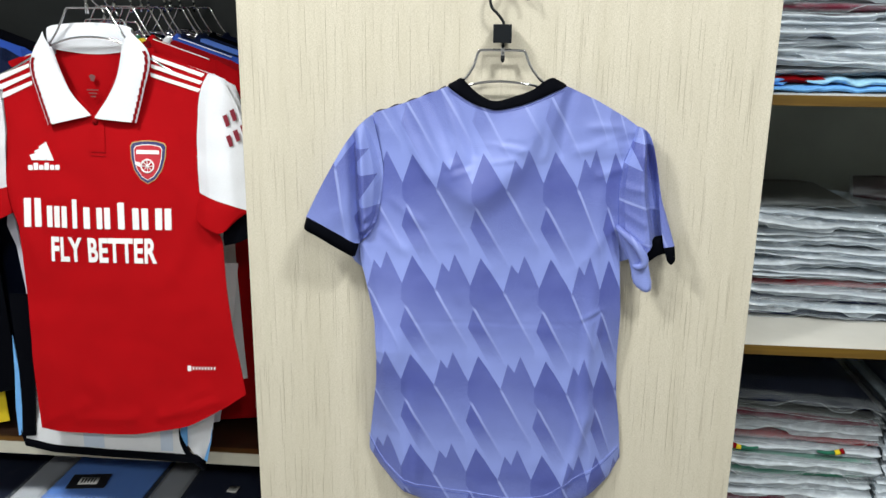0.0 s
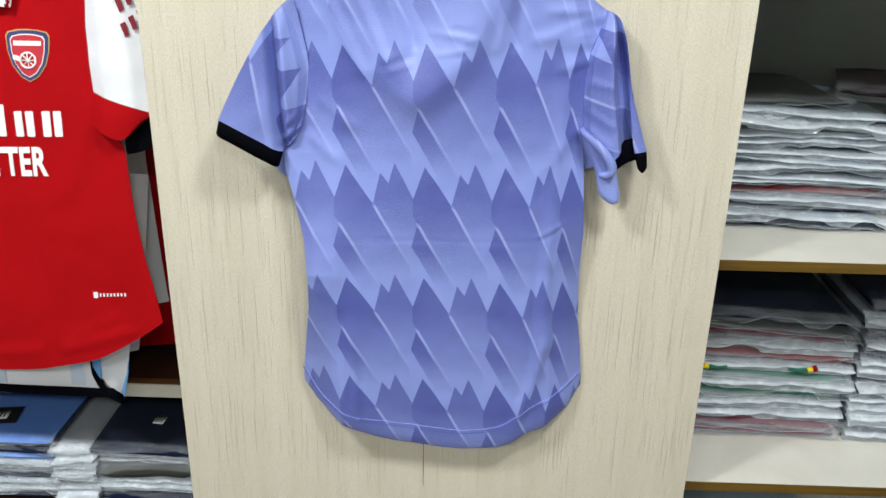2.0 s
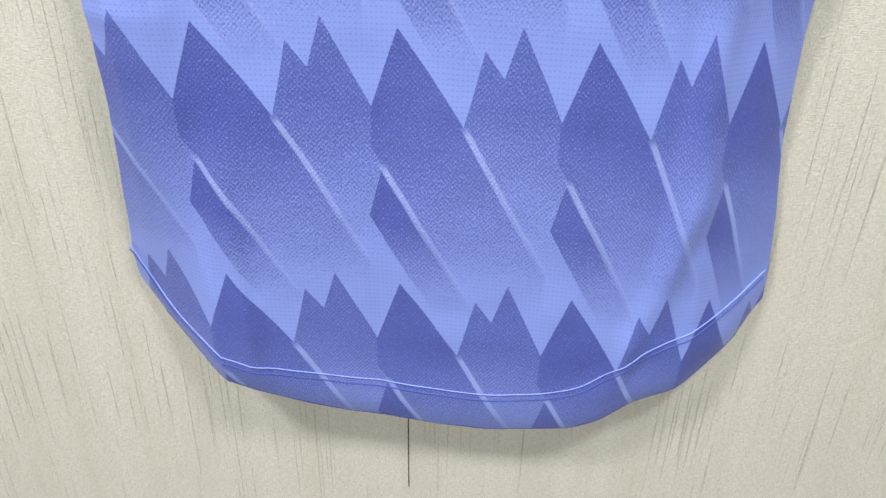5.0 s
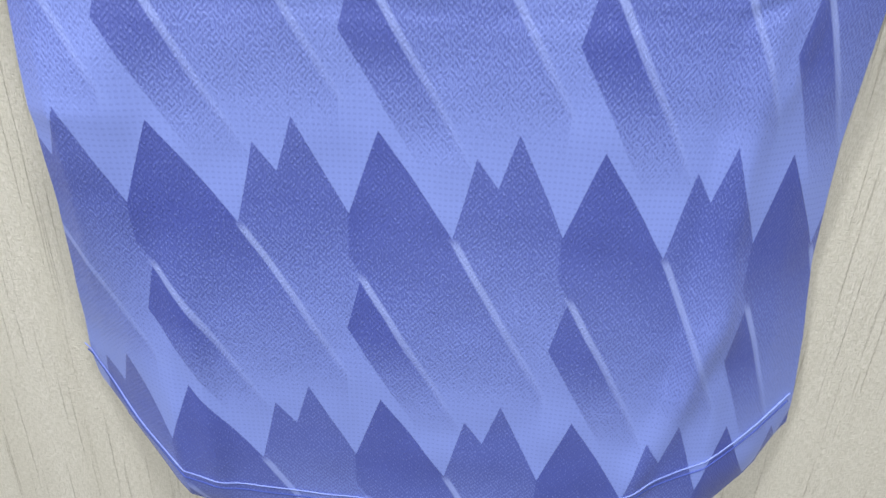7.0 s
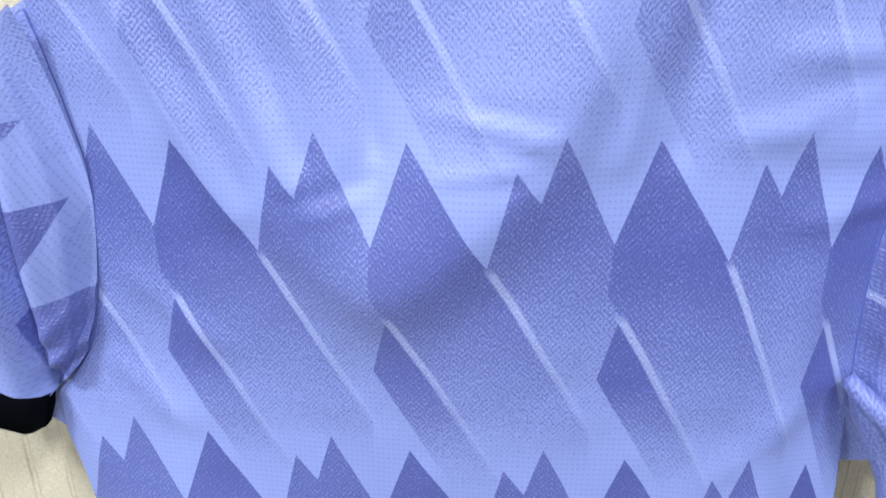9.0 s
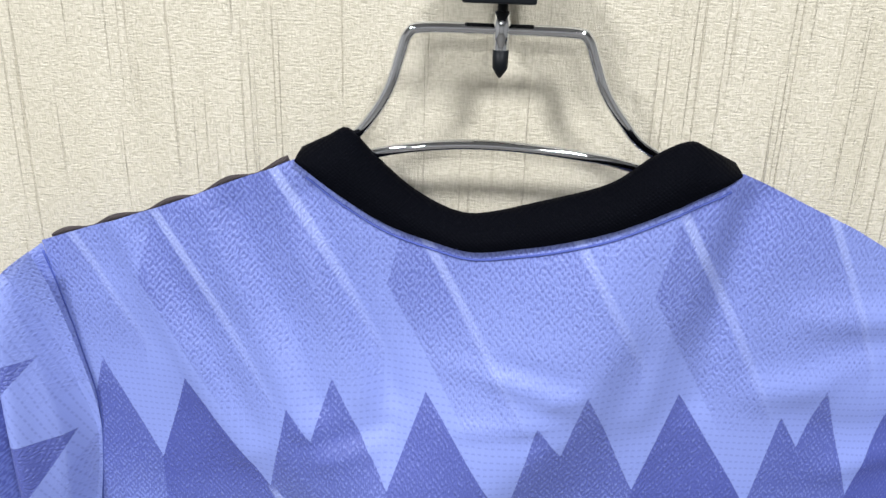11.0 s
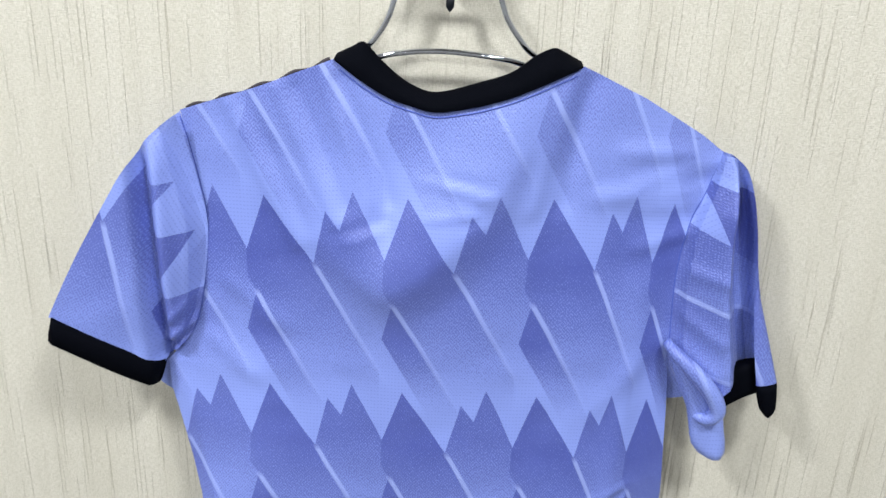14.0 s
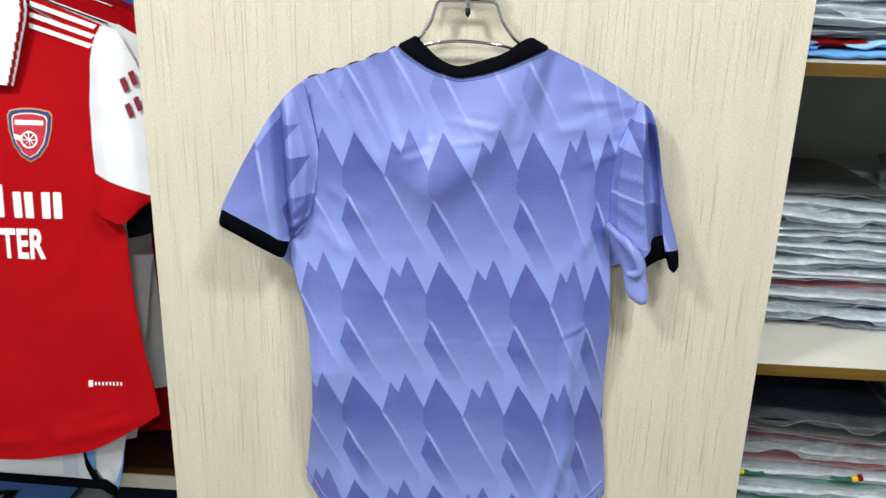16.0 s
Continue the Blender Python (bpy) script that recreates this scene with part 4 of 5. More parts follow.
def flap(inner, outer, n=30, m=8, bulge=0.004):
    a, b = smoother([(*p, 0) for p in inner], n), smoother([(*p, 0) for p in outer], n)
    rows = []
    for k in range(m + 1):
        f = k / m
        rows.append([Vector((p.x * (1 - f) + q.x * f, 1.612 - 0.022 * (i / (n - 1)) - bulge * math.sin(math.pi * f) ** 0.6 - (0.004 if f else 0), p.y * (1 - f) + q.y * f)) for i, (p, q) in enumerate(zip(a, b))])
    back = [[p + Vector((0, 0.0018, 0)) for p in row] for row in rows[::-1]]
    bm = bmesh.new()
    sheet(bm, rows + back + [rows[0]])
    bmesh.ops.remove_doubles(bm, verts=bm.verts, dist=0.0001)
    return bm, b


for inner, outer in (([(-0.741, 1.530), (-0.724, 1.485), (-0.704, 1.448), (-0.668, 1.411)], [(-0.754, 1.560), (-0.780, 1.504), (-0.767, 1.445), (-0.750, 1.392)]),
                     ([(-0.608, 1.534), (-0.618, 1.485), (-0.634, 1.448), (-0.662, 1.407)], [(-0.588, 1.562), (-0.553, 1.520), (-0.566, 1.455), (-0.581, 1.400)])):
    bm, edge = flap(inner, outer)
    flap_part = part("collar_flap", bm, M_WHITE, red, "white knitted collar flap")
    bm = bmesh.new()
    sign = 1 if outer[0][0] < -0.67 else -1
    for i in range(8, 29, 2):
        p, q = edge[i], edge[min(i + 1, 29)]
        r = edge[min(i + 2, 29)]
        y = 1.608 - 0.022 * i / 29 - 0.0035
        q0, q1 = (0.0030, 0.0092) if sign > 0 else (0.0026, 0.0088)
        slab(bm, [(p.x + (q0 + 0.001) * sign, p.y), (p.x + q1 * sign, p.y - 0.001), (r.x + (q1 - 0.002) * sign, r.y - 0.001), (r.x + (q0 - 0.001) * sign, r.y)], y, 0.003)
    flat(part("zigzag_trim", bm, M_RED_DARK, red, "zigzag red collar trim"))
bm = bmesh.new()
rows = []
for k in range(7):
    f = k / 6
    rows.append([Vector((-0.752 + 0.160 * s, 1.637 - 0.016 * abs(2 * s - 1) ** 2 - 0.004 * math.sin(math.pi * f), (1.529 - 0.010 * math.sin(math.pi * s)) * (1 - f) + (1.566 + 0.010 * math.sin(math.pi * s) ** 0.5) * f)) for s in np.linspace(0, 1, 24)])
rows.append([p + Vector((0, 0.008, -0.001)) for p in rows[-1]])
rows.append([p + Vector((0, 0.010, -0.05)) for p in rows[6]])
sheet(bm, rows)
part("collar_band", bm, M_WHITE, red, "white knitted collar stand")
for k in range(2):
    print_plate("placket_seam", [(-0.673, 1.3455 - 0.007 * k), (-0.643, 1.3445 - 0.007 * k), (-0.643, 1.3428 - 0.007 * k), (-0.673, 1.3438 - 0.007 * k)], M_RED_DARK, red, 0.0012)
print_plate("placket", [(-0.674, 1.345), (-0.644, 1.345), (-0.646, 1.40), (-0.667, 1.41)], M_RED, red, 0.002)
part("button", tube(bmesh.new(), [(-0.662, red_y(-0.662, 1.399) - 0.0045, 1.399), (-0.662, red_y(-0.662, 1.399) - 0.002, 1.399)], 0.0052, 14), M_RED_DARK, red)
for k in range(3):
    print_plate("shoulder_stripe", [(-0.553 - 0.002 * k, 1.520 - 0.0155 * k), (-0.553 - 0.002 * k, 1.5132 - 0.0155 * k), (-0.459 - 0.004 * k, 1.4835 - 0.0135 * k), (-0.453 - 0.004 * k, 1.489 - 0.0135 * k)], M_WHITE_PRINT, red, 0.002)
    print_plate("shoulder_stripe", [(-0.787 + 0.002 * k, 1.502 - 0.0155 * k), (-0.787 + 0.002 * k, 1.4952 - 0.0155 * k), (-0.855 + 0.004 * k, 1.466 - 0.0155 * k), (-0.862 + 0.004 * k, 1.474 - 0.0155 * k)][::-1], M_WHITE_PRINT, red, 0.002)

W_SEAM = [(-0.447, 1.490), (-0.463, 1.455), (-0.470, 1.378), (-0.467, 1.275)]
W_OUT = [(-0.415, 1.481), (-0.386, 1.425), (-0.372, 1.35), (-0.366, 1.246)]
W_TOP = [(-0.447, 1.490), (-0.430, 1.487), (-0.415, 1.481)]
W_LOW = [(-0.467, 1.275), (-0.420, 1.262), (-0.366, 1.246)]
R_SEAM = [(-0.467, 1.275), (-0.473, 1.244), (-0.475, 1.226)]
R_OUT = [(-0.366, 1.246), (-0.378, 1.240), (-0.396, 1.227)]
R_LOW = [(-0.475, 1.226), (-0.448, 1.213), (-0.420, 1.206), (-0.396, 1.227)]
K_SEAM = [(-0.424, 1.207), (-0.425, 1.19), (-0.424, 1.176)]
K_OUT = [(-0.368, 1.250), (-0.366, 1.225), (-0.368, 1.197)]
K_TOP = [(-0.424, 1.207), (-0.396, 1.229), (-0.368, 1.250)]
K_LOW = [(-0.424, 1.176), (-0.396, 1.184), (-0.368, 1.197)]


def red_sleeve(mirror):
    def side(pts):
        return [(-1.308 - x, z) for x, z in pts] if mirror else pts

    for name, four, material, fwd in (("sleeve", (W_SEAM, W_OUT, W_TOP, W_LOW), M_WHITE, 0.012), ("sleeve_band", (R_SEAM, R_OUT, W_LOW, R_LOW), M_RED, 0.014), ("cuff", (K_SEAM, K_OUT, K_TOP, K_LOW), M_BLACK, -0.004)):
        p = coons(*[side(c) for c in four], 24, 26)
        bm = bmesh.new()
        front = [[Vector((x, red_y(-0.45, z) - fwd * min(1, 0.25 + 3 * s) - 0.010 * math.sin(math.pi * min(1, s * 0.9)) + 0.0025 * rough(x, z, 0.035, 11), z)) for x, z, s, w in row] for row in p]
        sheet(bm, front)
        sheet(bm, [[q + Vector((0, 0.012, 0)) for q in row] for row in front[::-1]])
        part(name, bm, material, red)


red_sleeve(False)
red_sleeve(True)


def bars(name, spans, material, owner, slope=0.0, lift=0.0016, label=""):
    """Rounded upright bars: (x0, x1, z0, z1)."""
    bm = bmesh.new()
    for x0, x1, z0, z1 in spans:
        c = min(x1 - x0, z1 - z0) * 0.10
        out = [(x0 + c, z0), (x1 - c, z0), (x1, z0 + c), (x1, z1 - c), (x1 - c, z1), (x0 + c, z1), (x0, z1 - c), (x0, z0 + c)]
        slab(bm, [(x, z + slope * (x + 0.66)) for x, z in out], lambda x, z: red_y(x, z) - lift, 0.001)
    return flat(part(name, bm, material, owner, label))


# sponsor mark as plain bars, the slogan under it as lettering
Z0 = 1.203
for x0, x1, n, high in ((-0.811, -0.772, 2, 0.054), (-0.766, -0.721, 3, 0.040), (-0.713, -0.700, 1, 0.054), (-0.693, -0.672, 1, 0.040), (-0.665, -0.635, 2, 0.040),
                        (-0.627, -0.605, 1, 0.050), (-0.597, -0.561, 2, 0.040), (-0.553, -0.518, 2, 0.040)):
    pitch = (x1 - x0) / n
    wide = min(pitch * 0.72, 0.0125)
    spans = [(x0 + pitch * (k + 0.5) - wide / 2, x0 + pitch * (k + 0.5) + wide / 2, Z0, Z0 + high) for k in range(n)]
    bars("sponsor_mark", spans, M_WHITE_PRINT, red, 0.012, label="white sponsor mark of plain bars")
font = bpy.data.curves.new("slogan", "FONT")
font.body, font.size, font.offset, font.extrude, font.space_character = "FLY BETTER", 0.066, 0.0022, 0.0004, 1.06
letters = new("slogan", font)
text_mesh = bpy.data.meshes.new_from_object(letters.evaluated_get(bpy.context.evaluated_depsgraph_get()))
bpy.data.objects.remove(letters)
bm = bmesh.new()
bm.from_mesh(text_mesh)
lo, hi = min(v.co.x for v in bm.verts), max(v.co.x for v in bm.verts)
zl, zh = min(v.co.y for v in bm.verts), max(v.co.y for v in bm.verts)
for v in bm.verts:
    x = -0.757 + (v.co.x - lo) / (hi - lo) * 0.208
    z = 1.1395 + (v.co.y - zl) / (zh - zl) * 0.0465 + 0.02 * (x + 0.66)
    v.co = Vector((x, red_y(x, z) - 0.0016 - v.co.z, z))
flat(part("slogan", bm, M_WHITE_PRINT, red, "white slogan lettering"))
bpy.data.meshes.remove(text_mesh)


def shield(cx, cz, w, h):
    half = [(0.0, -0.5), (0.20, -0.40), (0.38, -0.18), (0.47, 0.10), (0.50, 0.38), (0.44, 0.46), (0.22, 0.50)]
    pts = half + [(0.0, 0.51)] + [(-a, b) for a, b in half[:0:-1]]
    return [(cx + a * w, cz + b * h) for a, b in pts]


crest = print_plate("crest", shield(-0.5625, 1.328, 0.069, 0.078), M_GOLD_PRINT, red, 0.0016, "embroidered shield badge")
for w, h, m, lift in ((0.0655, 0.0745, M_NAVY_PRINT, 0.0020), (0.0545, 0.0645, M_WHITE_PRINT, 0.0024), (0.0515, 0.0615, M_RED_PRINT, 0.0028)):
    print_plate("crest_field", shield(-0.5625, 1.328, w, h), m, crest, lift)
print_plate("crest_band", [(-0.584, 1.3435), (-0.541, 1.3435), (-0.541, 1.3505), (-0.584, 1.3505)], M_WHITE_PRINT, crest, 0.0034)
ring = [(-0.5625 + 0.0115 * math.cos(a), 0, 1.322 + 0.0115 * math.sin(a)) for a in np.linspace(0, 2 * math.pi, 25)[:-1]]
part("crest_wheel", tube(bmesh.new(), [(x, red_y(x, z) - 0.004, z) for x, _, z in ring], 0.0016, 6, True), M_WHITE_PRINT, crest)
bm = bmesh.new()
for k in range(4):
    a = math.pi * k / 4
    tube(bm, [(-0.5625 + r * 0.0115 * math.cos(a), red_y(-0.5625, 1.322) - 0.004, 1.322 + r * 0.0115 * math.sin(a)) for r in (-1, 1)], 0.0009, 5)
part("crest_spokes", bm, M_WHITE_PRINT, crest)
print_plate("crest_barrel", [(-0.586, 1.324), (-0.576, 1.320), (-0.576, 1.328), (-0.586, 1.330)], M_WHITE_PRINT, crest, 0.0034)
for k, (x0, h) in enumerate(((-0.7895, 0.013), (-0.775, 0.023), (-0.760, 0.034))):
    print_plate("maker_mark", [(x0, 1.326), (x0 + 0.0135, 1.326), (x0 + 0.0135 - h * 0.42, 1.326 + h), (x0 - h * 0.55 + 0.003, 1.326 + h * 0.72)], M_WHITE_PRINT, red, 0.0016)
bars("maker_bar", [(-0.797 + 0.0105 * k, -0.7885 + 0.0105 * k, 1.3115, 1.3205 + (0.004 if k in (1, 3) else 0)) for k in range(6)], M_WHITE_PRINT, red, 0.03)
bars("hem_mark", [(-0.497, -0.490, 0.932, 0.9425)] + [(-0.487 + 0.0058 * k, -0.4844 + 0.0058 * k, 0.9345, 0.9400) for k in range(8)], M_WHITE_PRINT, red, 0.02)
bm = bmesh.new()
for cx, cz, n in ((-0.408, 1.408, 2), (-0.402, 1.372, 3)):
    for k in range(n):
        x, z = cx + 0.013 * k, cz + 0.010 * k
        slab(bm, [(x, z - 0.010), (x + 0.007, z - 0.0065), (x + 0.002, z + 0.013), (x - 0.006, z + 0.009)], red_y(-0.45, z) - 0.0240, 0.001)
flat(part("sleeve_mark", bm, M_MAROON_PRINT, red, "maroon sleeve print"))


# hung further back than its hem: scaled about the camera's start, fitting the view
def scaled_from_eye(parts, start, slope, level):
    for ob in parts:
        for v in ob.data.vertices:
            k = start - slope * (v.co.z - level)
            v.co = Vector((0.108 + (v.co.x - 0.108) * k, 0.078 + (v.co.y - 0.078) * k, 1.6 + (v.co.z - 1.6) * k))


scaled_from_eye(red.children_recursive, 1.0, 0.0367, 0.874)


# ---- hangers, rail and the shirts behind ----
def wire_hanger(x, y, z, label="chrome wire hanger on the rail"):
    """z: the height of its top bar."""
    h = thing("hanger", label, "hanger", (x, y, z), "hangers on the rail")
    pts = smoother([(x - 0.19, y, z - 0.125), (x - 0.14, y, z - 0.103), (x - 0.085, y, z - 0.070), (x - 0.062, y, z - 0.045), (x - 0.044, y, z - 0.014), (x - 0.038, y, z - 0.002), (x - 0.030, y, z),
                    (x, y, z), (x + 0.030, y, z), (x + 0.038, y, z - 0.002), (x + 0.044, y, z - 0.014), (x + 0.062, y, z - 0.045), (x + 0.085, y, z - 0.070), (x + 0.14, y, z - 0.103), (x + 0.19, y, z - 0.125)], 60)
    part("wire_frame", tube(bmesh.new(), pts, 0.0021, 6), M_CHROME, h)
    part("cross_bar", tube(bmesh.new(), smoother([(x - 0.075, y, z - 0.066), (x - 0.04, y, z - 0.054), (x, y, z - 0.050), (x + 0.04, y, z - 0.054), (x + 0.075, y, z - 0.066)], 20), 0.002, 6), M_CHROME, h)
    part("swivel", tube(bmesh.new(), [(x, y, z - 0.010), (x, y, z + 0.012)], 0.0034, 8), M_CHROME, h)
    part("hook", tube(bmesh.new(), smoother([(x, y, z + 0.010), (x - 0.004, y, z + 0.020), (x - 0.022, y, z + 0.036), (x - 0.022, y, z + 0.056), (x - 0.004, y, z + 0.070), (x + 0.016, y, z + 0.060), (x + 0.018, y, z + 0.046)], 24), 0.0022, 6), M_CHROME, h)
    return h


def rail_x(y):
    return -0.700 + (y - 1.69) * 0.16


wire_hanger(-0.650, 1.577, 1.602)
for rx, lean in ((-0.630, 0.05), (-1.145, 0.0)):
    rail = thing("hanging_rail", "chrome rail reaching out from the back wall", "rail", (rx, BACK_Y, 1.66), "rails of the bay")
    part("bar", tube(bmesh.new(), [(rx - 0.004, BACK_Y, 1.663), (rx - 0.004 - lean * 0.55, BACK_Y - 0.55, 1.663)], 0.0075, 12), M_CHROME, rail)
    part("end_cap", tube(bmesh.new(), [(rx - 0.004 - lean * 0.55, BACK_Y - 0.55, 1.663), (rx - 0.004 - lean * 0.557, BACK_Y - 0.557, 1.663)], [0.010, 0.008], 12), M_CHROME, rail)
    flat(part("wall_plate", boxed(rx - 0.03, rx + 0.022, BACK_Y - 0.008, BACK_Y - 0.001, 1.64, 1.685, bevel=0.002), M_CHROME, rail))


def hung_shirt(name, label, x, y, top, hem, body, sleeves, neck, piping=None, swing=0.0, flare=0.0):
    """A plainer shirt further back on a rail. top, hem: heights of its shoulder points and hem."""
    s = thing(name, label, "shirt", (x, y, hem), "shirts on the rails")
    span = top - hem
    left = [(hem - 0.1, x - 0.242), (hem + span * 0.45, x - 0.226), (top - 0.20, x - 0.234), (top - 0.10, x - 0.206), (top + 0.1, x - 0.21)]
    right = [(a, 2 * x - b + flare * (1.0, 0.75, 0.25, 0.0, 0.0)[i]) for i, (a, b) in enumerate(left)]
    neckline = [(x - 0.24, top - 0.035), (x - 0.19, top - 0.022), (x - 0.075, top + 0.015), (x - 0.03, top - 0.035), (x, top - 0.045), (x + 0.03, top - 0.035), (x + 0.075, top + 0.015), (x + 0.19, top - 0.022), (x + 0.24, top - 0.035)]
    lower = [(x - 0.26, hem + 0.05), (x - 0.15, hem + 0.01), (x, hem), (x + 0.15, hem + 0.01), (x + 0.26 + flare, hem + 0.035)]
    k = y * 31.7

    def depth_of(px, pz):
        return y + 0.006 * rough(px, pz * 0.4, 0.09, k) - 0.006 * bump_at(px, x, 0.12) + swing * (top - pz)

    part("body", closed_panel(panel_grid(left, right, neckline, lower, depth_of, 26, 26), 0.014), body, s)
    for sign in (-1, 1):
        four = ([(x + sign * 0.200, top - 0.024), (x + sign * 0.205, top - 0.10), (x + sign * 0.228, top - 0.21)], [(x + sign * 0.243, top - 0.047), (x + sign * 0.275, top - 0.14), (x + sign * 0.288, top - 0.245)],
                [(x + sign * 0.200, top - 0.024), (x + sign * 0.222, top - 0.034), (x + sign * 0.243, top - 0.047)], [(x + sign * 0.228, top - 0.21), (x + sign * 0.255, top - 0.235), (x + sign * 0.288, top - 0.245)])
        p = coons(*four, 8, 12)
        rows = [[Vector((a, y - 0.004 - 0.008 * math.sin(math.pi * q) + 0.004 * rough(a, b, 0.05, k + 3), b)) for a, b, q, w in row] for row in p]
        bm = bmesh.new()
        sheet(bm, rows)
        sheet(bm, [[q + Vector((0, 0.010, 0)) for q in row] for row in rows[::-1]])
        part("sleeve", bm, sleeves, s)
        if piping:
            part("piping", tube(bmesh.new(), [(x + sign * (0.078 + 0.112 * f), y - 0.004 - 0.002 * f, top + 0.014 - 0.037 * f) for f in np.linspace(0, 1, 12)], 0.0010, 6), piping, s)
    ring = [(x + 0.074 * math.cos(a), y + 0.004 + 0.012 * math.sin(a), top - 0.012 + 0.030 * math.cos(2 * a) * 0.9) for a in np.linspace(0, 2 * math.pi, 29)[:-1]]
    part("collar", tube(bmesh.new(), ring, 0.008, 6, True), neck, s)
    return s


# hems hang low, and most flare, to keep light off the shelf below
BEHIND = [("white_jersey", "pale grey and white football shirt with black edging on the rail", 1.728, 1.505, 0.705, M_GREY_WHITE, M_WHITE, M_GREEN, M_BLACK),
          ("red_jersey", "plain scarlet shirt with white shoulder piping on the rail", 1.752, 1.530, 0.7105, M_RED, M_RED, M_RED, M_WHITE_PRINT),
          # added black shirt: stands in for the deep shade over the shelf
          ("black_jersey", "black shirt added to fill the shaded gap below the crowded rail", 1.784, 1.500, 0.712, M_BLACK, M_BLACK, M_BLACK, None),
          ("red_jersey", "dark red shirt hanging on the crowded rail", 1.812, 1.527, 0.717, M_RED_DARK, M_RED_DARK, M_WHITE, None),
          ("blue_jersey", "royal blue shirt with white piping on the rail", 1.852, 1.530, 0.717, M_BLUE, M_BLUE, M_BLUE, M_WHITE_PRINT),
          ("navy_jersey", "dark navy shirt hanging on the rail", 1.892, 1.530, 0.717, M_NAVY, M_NAVY, M_NAVY, None),
          ("blue_jersey", "cobalt blue shirt hanging on the rail", 1.932, 1.528, 0.717, M_MID_BLUE, M_BLUE, M_NAVY, None),
          ("navy_jersey", "dark navy shirt hanging on the rail", 1.972, 1.530, 0.717, M_NAVY, M_NAVY, M_NAVY, None),
          ("black_jersey", "black shirt hanging near the back wall", 2.012, 1.531, 0.717, M_BLACK, M_BLACK, M_BLACK, None),
          ("navy_jersey", "dark navy shirt hanging on the rail", 2.052, 1.530, 0.717, M_NAVY, M_BLACK, M_NAVY, None)]
for k, (name, label, y, top, hem, body, sleeves, neck, piping) in enumerate(BEHIND):
    dx = 0.008 * math.sin(k * 2.3)
    if k:
        hung_shirt(name, label, rail_x(y) + dx, y, top, hem, body, sleeves, neck, piping, flare=0.10)
    else:
        hung_shirt(name, label, rail_x(y) + 0.010, y, top, hem + 0.10, body, sleeves, neck, piping)
    wire_hanger(rail_x(y) + dx, y + 0.004, top + 0.076)

# front tails of the pale shirt, edged in black, that hang below the scarlet one
tails = thing("white_jersey", "pale grey football shirt, black-edged hem below the scarlet one", "shirt", (-0.68, 1.612, 0.69), "shirts on the rails")
T_L = [(0.60, -0.893), (0.714, -0.893), (0.76, -0.890), (0.9, -0.865), (1.2, -0.85), (1.5, -0.85)]
T_R = [(0.60, -0.510), (0.687, -0.506), (0.704, -0.536), (0.730, -0.551), (0.757, -0.559), (0.80, -0.545), (0.95, -0.455), (1.2, -0.44), (1.5, -0.44)]
T_TOP = [(-0.9, 1.10), (-0.4, 1.10)]
T_HEM = [(-0.90, 0.716), (-0.831, 0.705), (-0.707, 0.701), (-0.525, 0.698), (-0.49, 0.690)]


def tail_y(x, z):
    return 1.615 + 0.27 * max(0, z - 0.76) + 0.003 * rough(x, z * 0.3, 0.07, 21)


part("front_panel", closed_panel(panel_grid(T_L, T_R, T_TOP, T_HEM, tail_y, 40, 50), 0.008), M_GREY_WHITE, tails)
edge = [(-0.898, 0.742), (-0.893, 0.720)] + [(a, b + 0.004) for a, b in T_HEM[1:-1]] + [(-0.507, 0.687), (-0.522, 0.695), (-0.537, 0.705), (-0.550, 0.726), (-0.557, 0.745), (-0.558, 0.765)]
bm = bmesh.new()
rows = [[Vector((a, tail_y(a, b) - 0.006 + 0.002 * abs(k - 1), b + 0.008 * (k - 1))) for a, b in edge] for k in range(3)]
rows = rows + [[p + Vector((0, 0.008, 0)) for p in row] for row in rows[::-1]]
sheet(bm, rows + [rows[0]])
for x0, wide in ((-0.765, 0.044), (-0.600, 0.026)):
    stripe = bmesh.new()
    sheet(stripe, [[Vector((x0 + wide * f + 0.02 * (z - 0.72), tail_y(x0 + wide * f, z) - 0.0012, z)) for f in np.linspace(0, 1, 9)] for z in np.linspace(0.716, 0.86, 9)])
    part("printed_stripe", stripe, M_PALE_BLUE, tails, "pale blue printed stripe")
part("hem_border", bm, M_BLACK, tails, "black hem border")
bm = bmesh.new()
sheet(bm, [[Vector((a, 1.6235 + 0.004 * math.sin(k * 1.4), b)) for k, (a, b) in enumerate(row)] for row in
           (((-0.560, 0.86), (-0.53, 0.86), (-0.50, 0.86), (-0.472, 0.86)), ((-0.552, 0.80), (-0.53, 0.80), (-0.50, 0.80), (-0.481, 0.81)), ((-0.552, 0.765), (-0.53, 0.765), (-0.51, 0.765), (-0.489, 0.768)),
            ((-0.550, 0.734), (-0.53, 0.734), (-0.515, 0.738), (-0.495, 0.744)), ((-0.534, 0.708), (-0.524, 0.708), (-0.514, 0.714), (-0.502, 0.718)), ((-0.516, 0.694), (-0.513, 0.694), (-0.511, 0.694), (-0.508, 0.695)))])
part("back_tail", bm, M_WHITE, tails)
bm = bmesh.new()
slab(bm, [(-0.561, 0.80), (-0.561, 0.755), (-0.552, 0.725), (-0.545, 0.728), (-0.543, 0.765), (-0.541, 0.80)], 1.6185, 0.003)
flat(part("side_inset", bm, M_SKY, tails, "sky blue side inset"))
bm = bmesh.new()
slab(bm, [(-0.891, 0.96), (-0.896, 0.88), (-0.904, 0.80), (-0.905, 0.735), (-0.896, 0.74), (-0.888, 0.80), (-0.886, 0.88)][::-1], 1.612, 0.003)
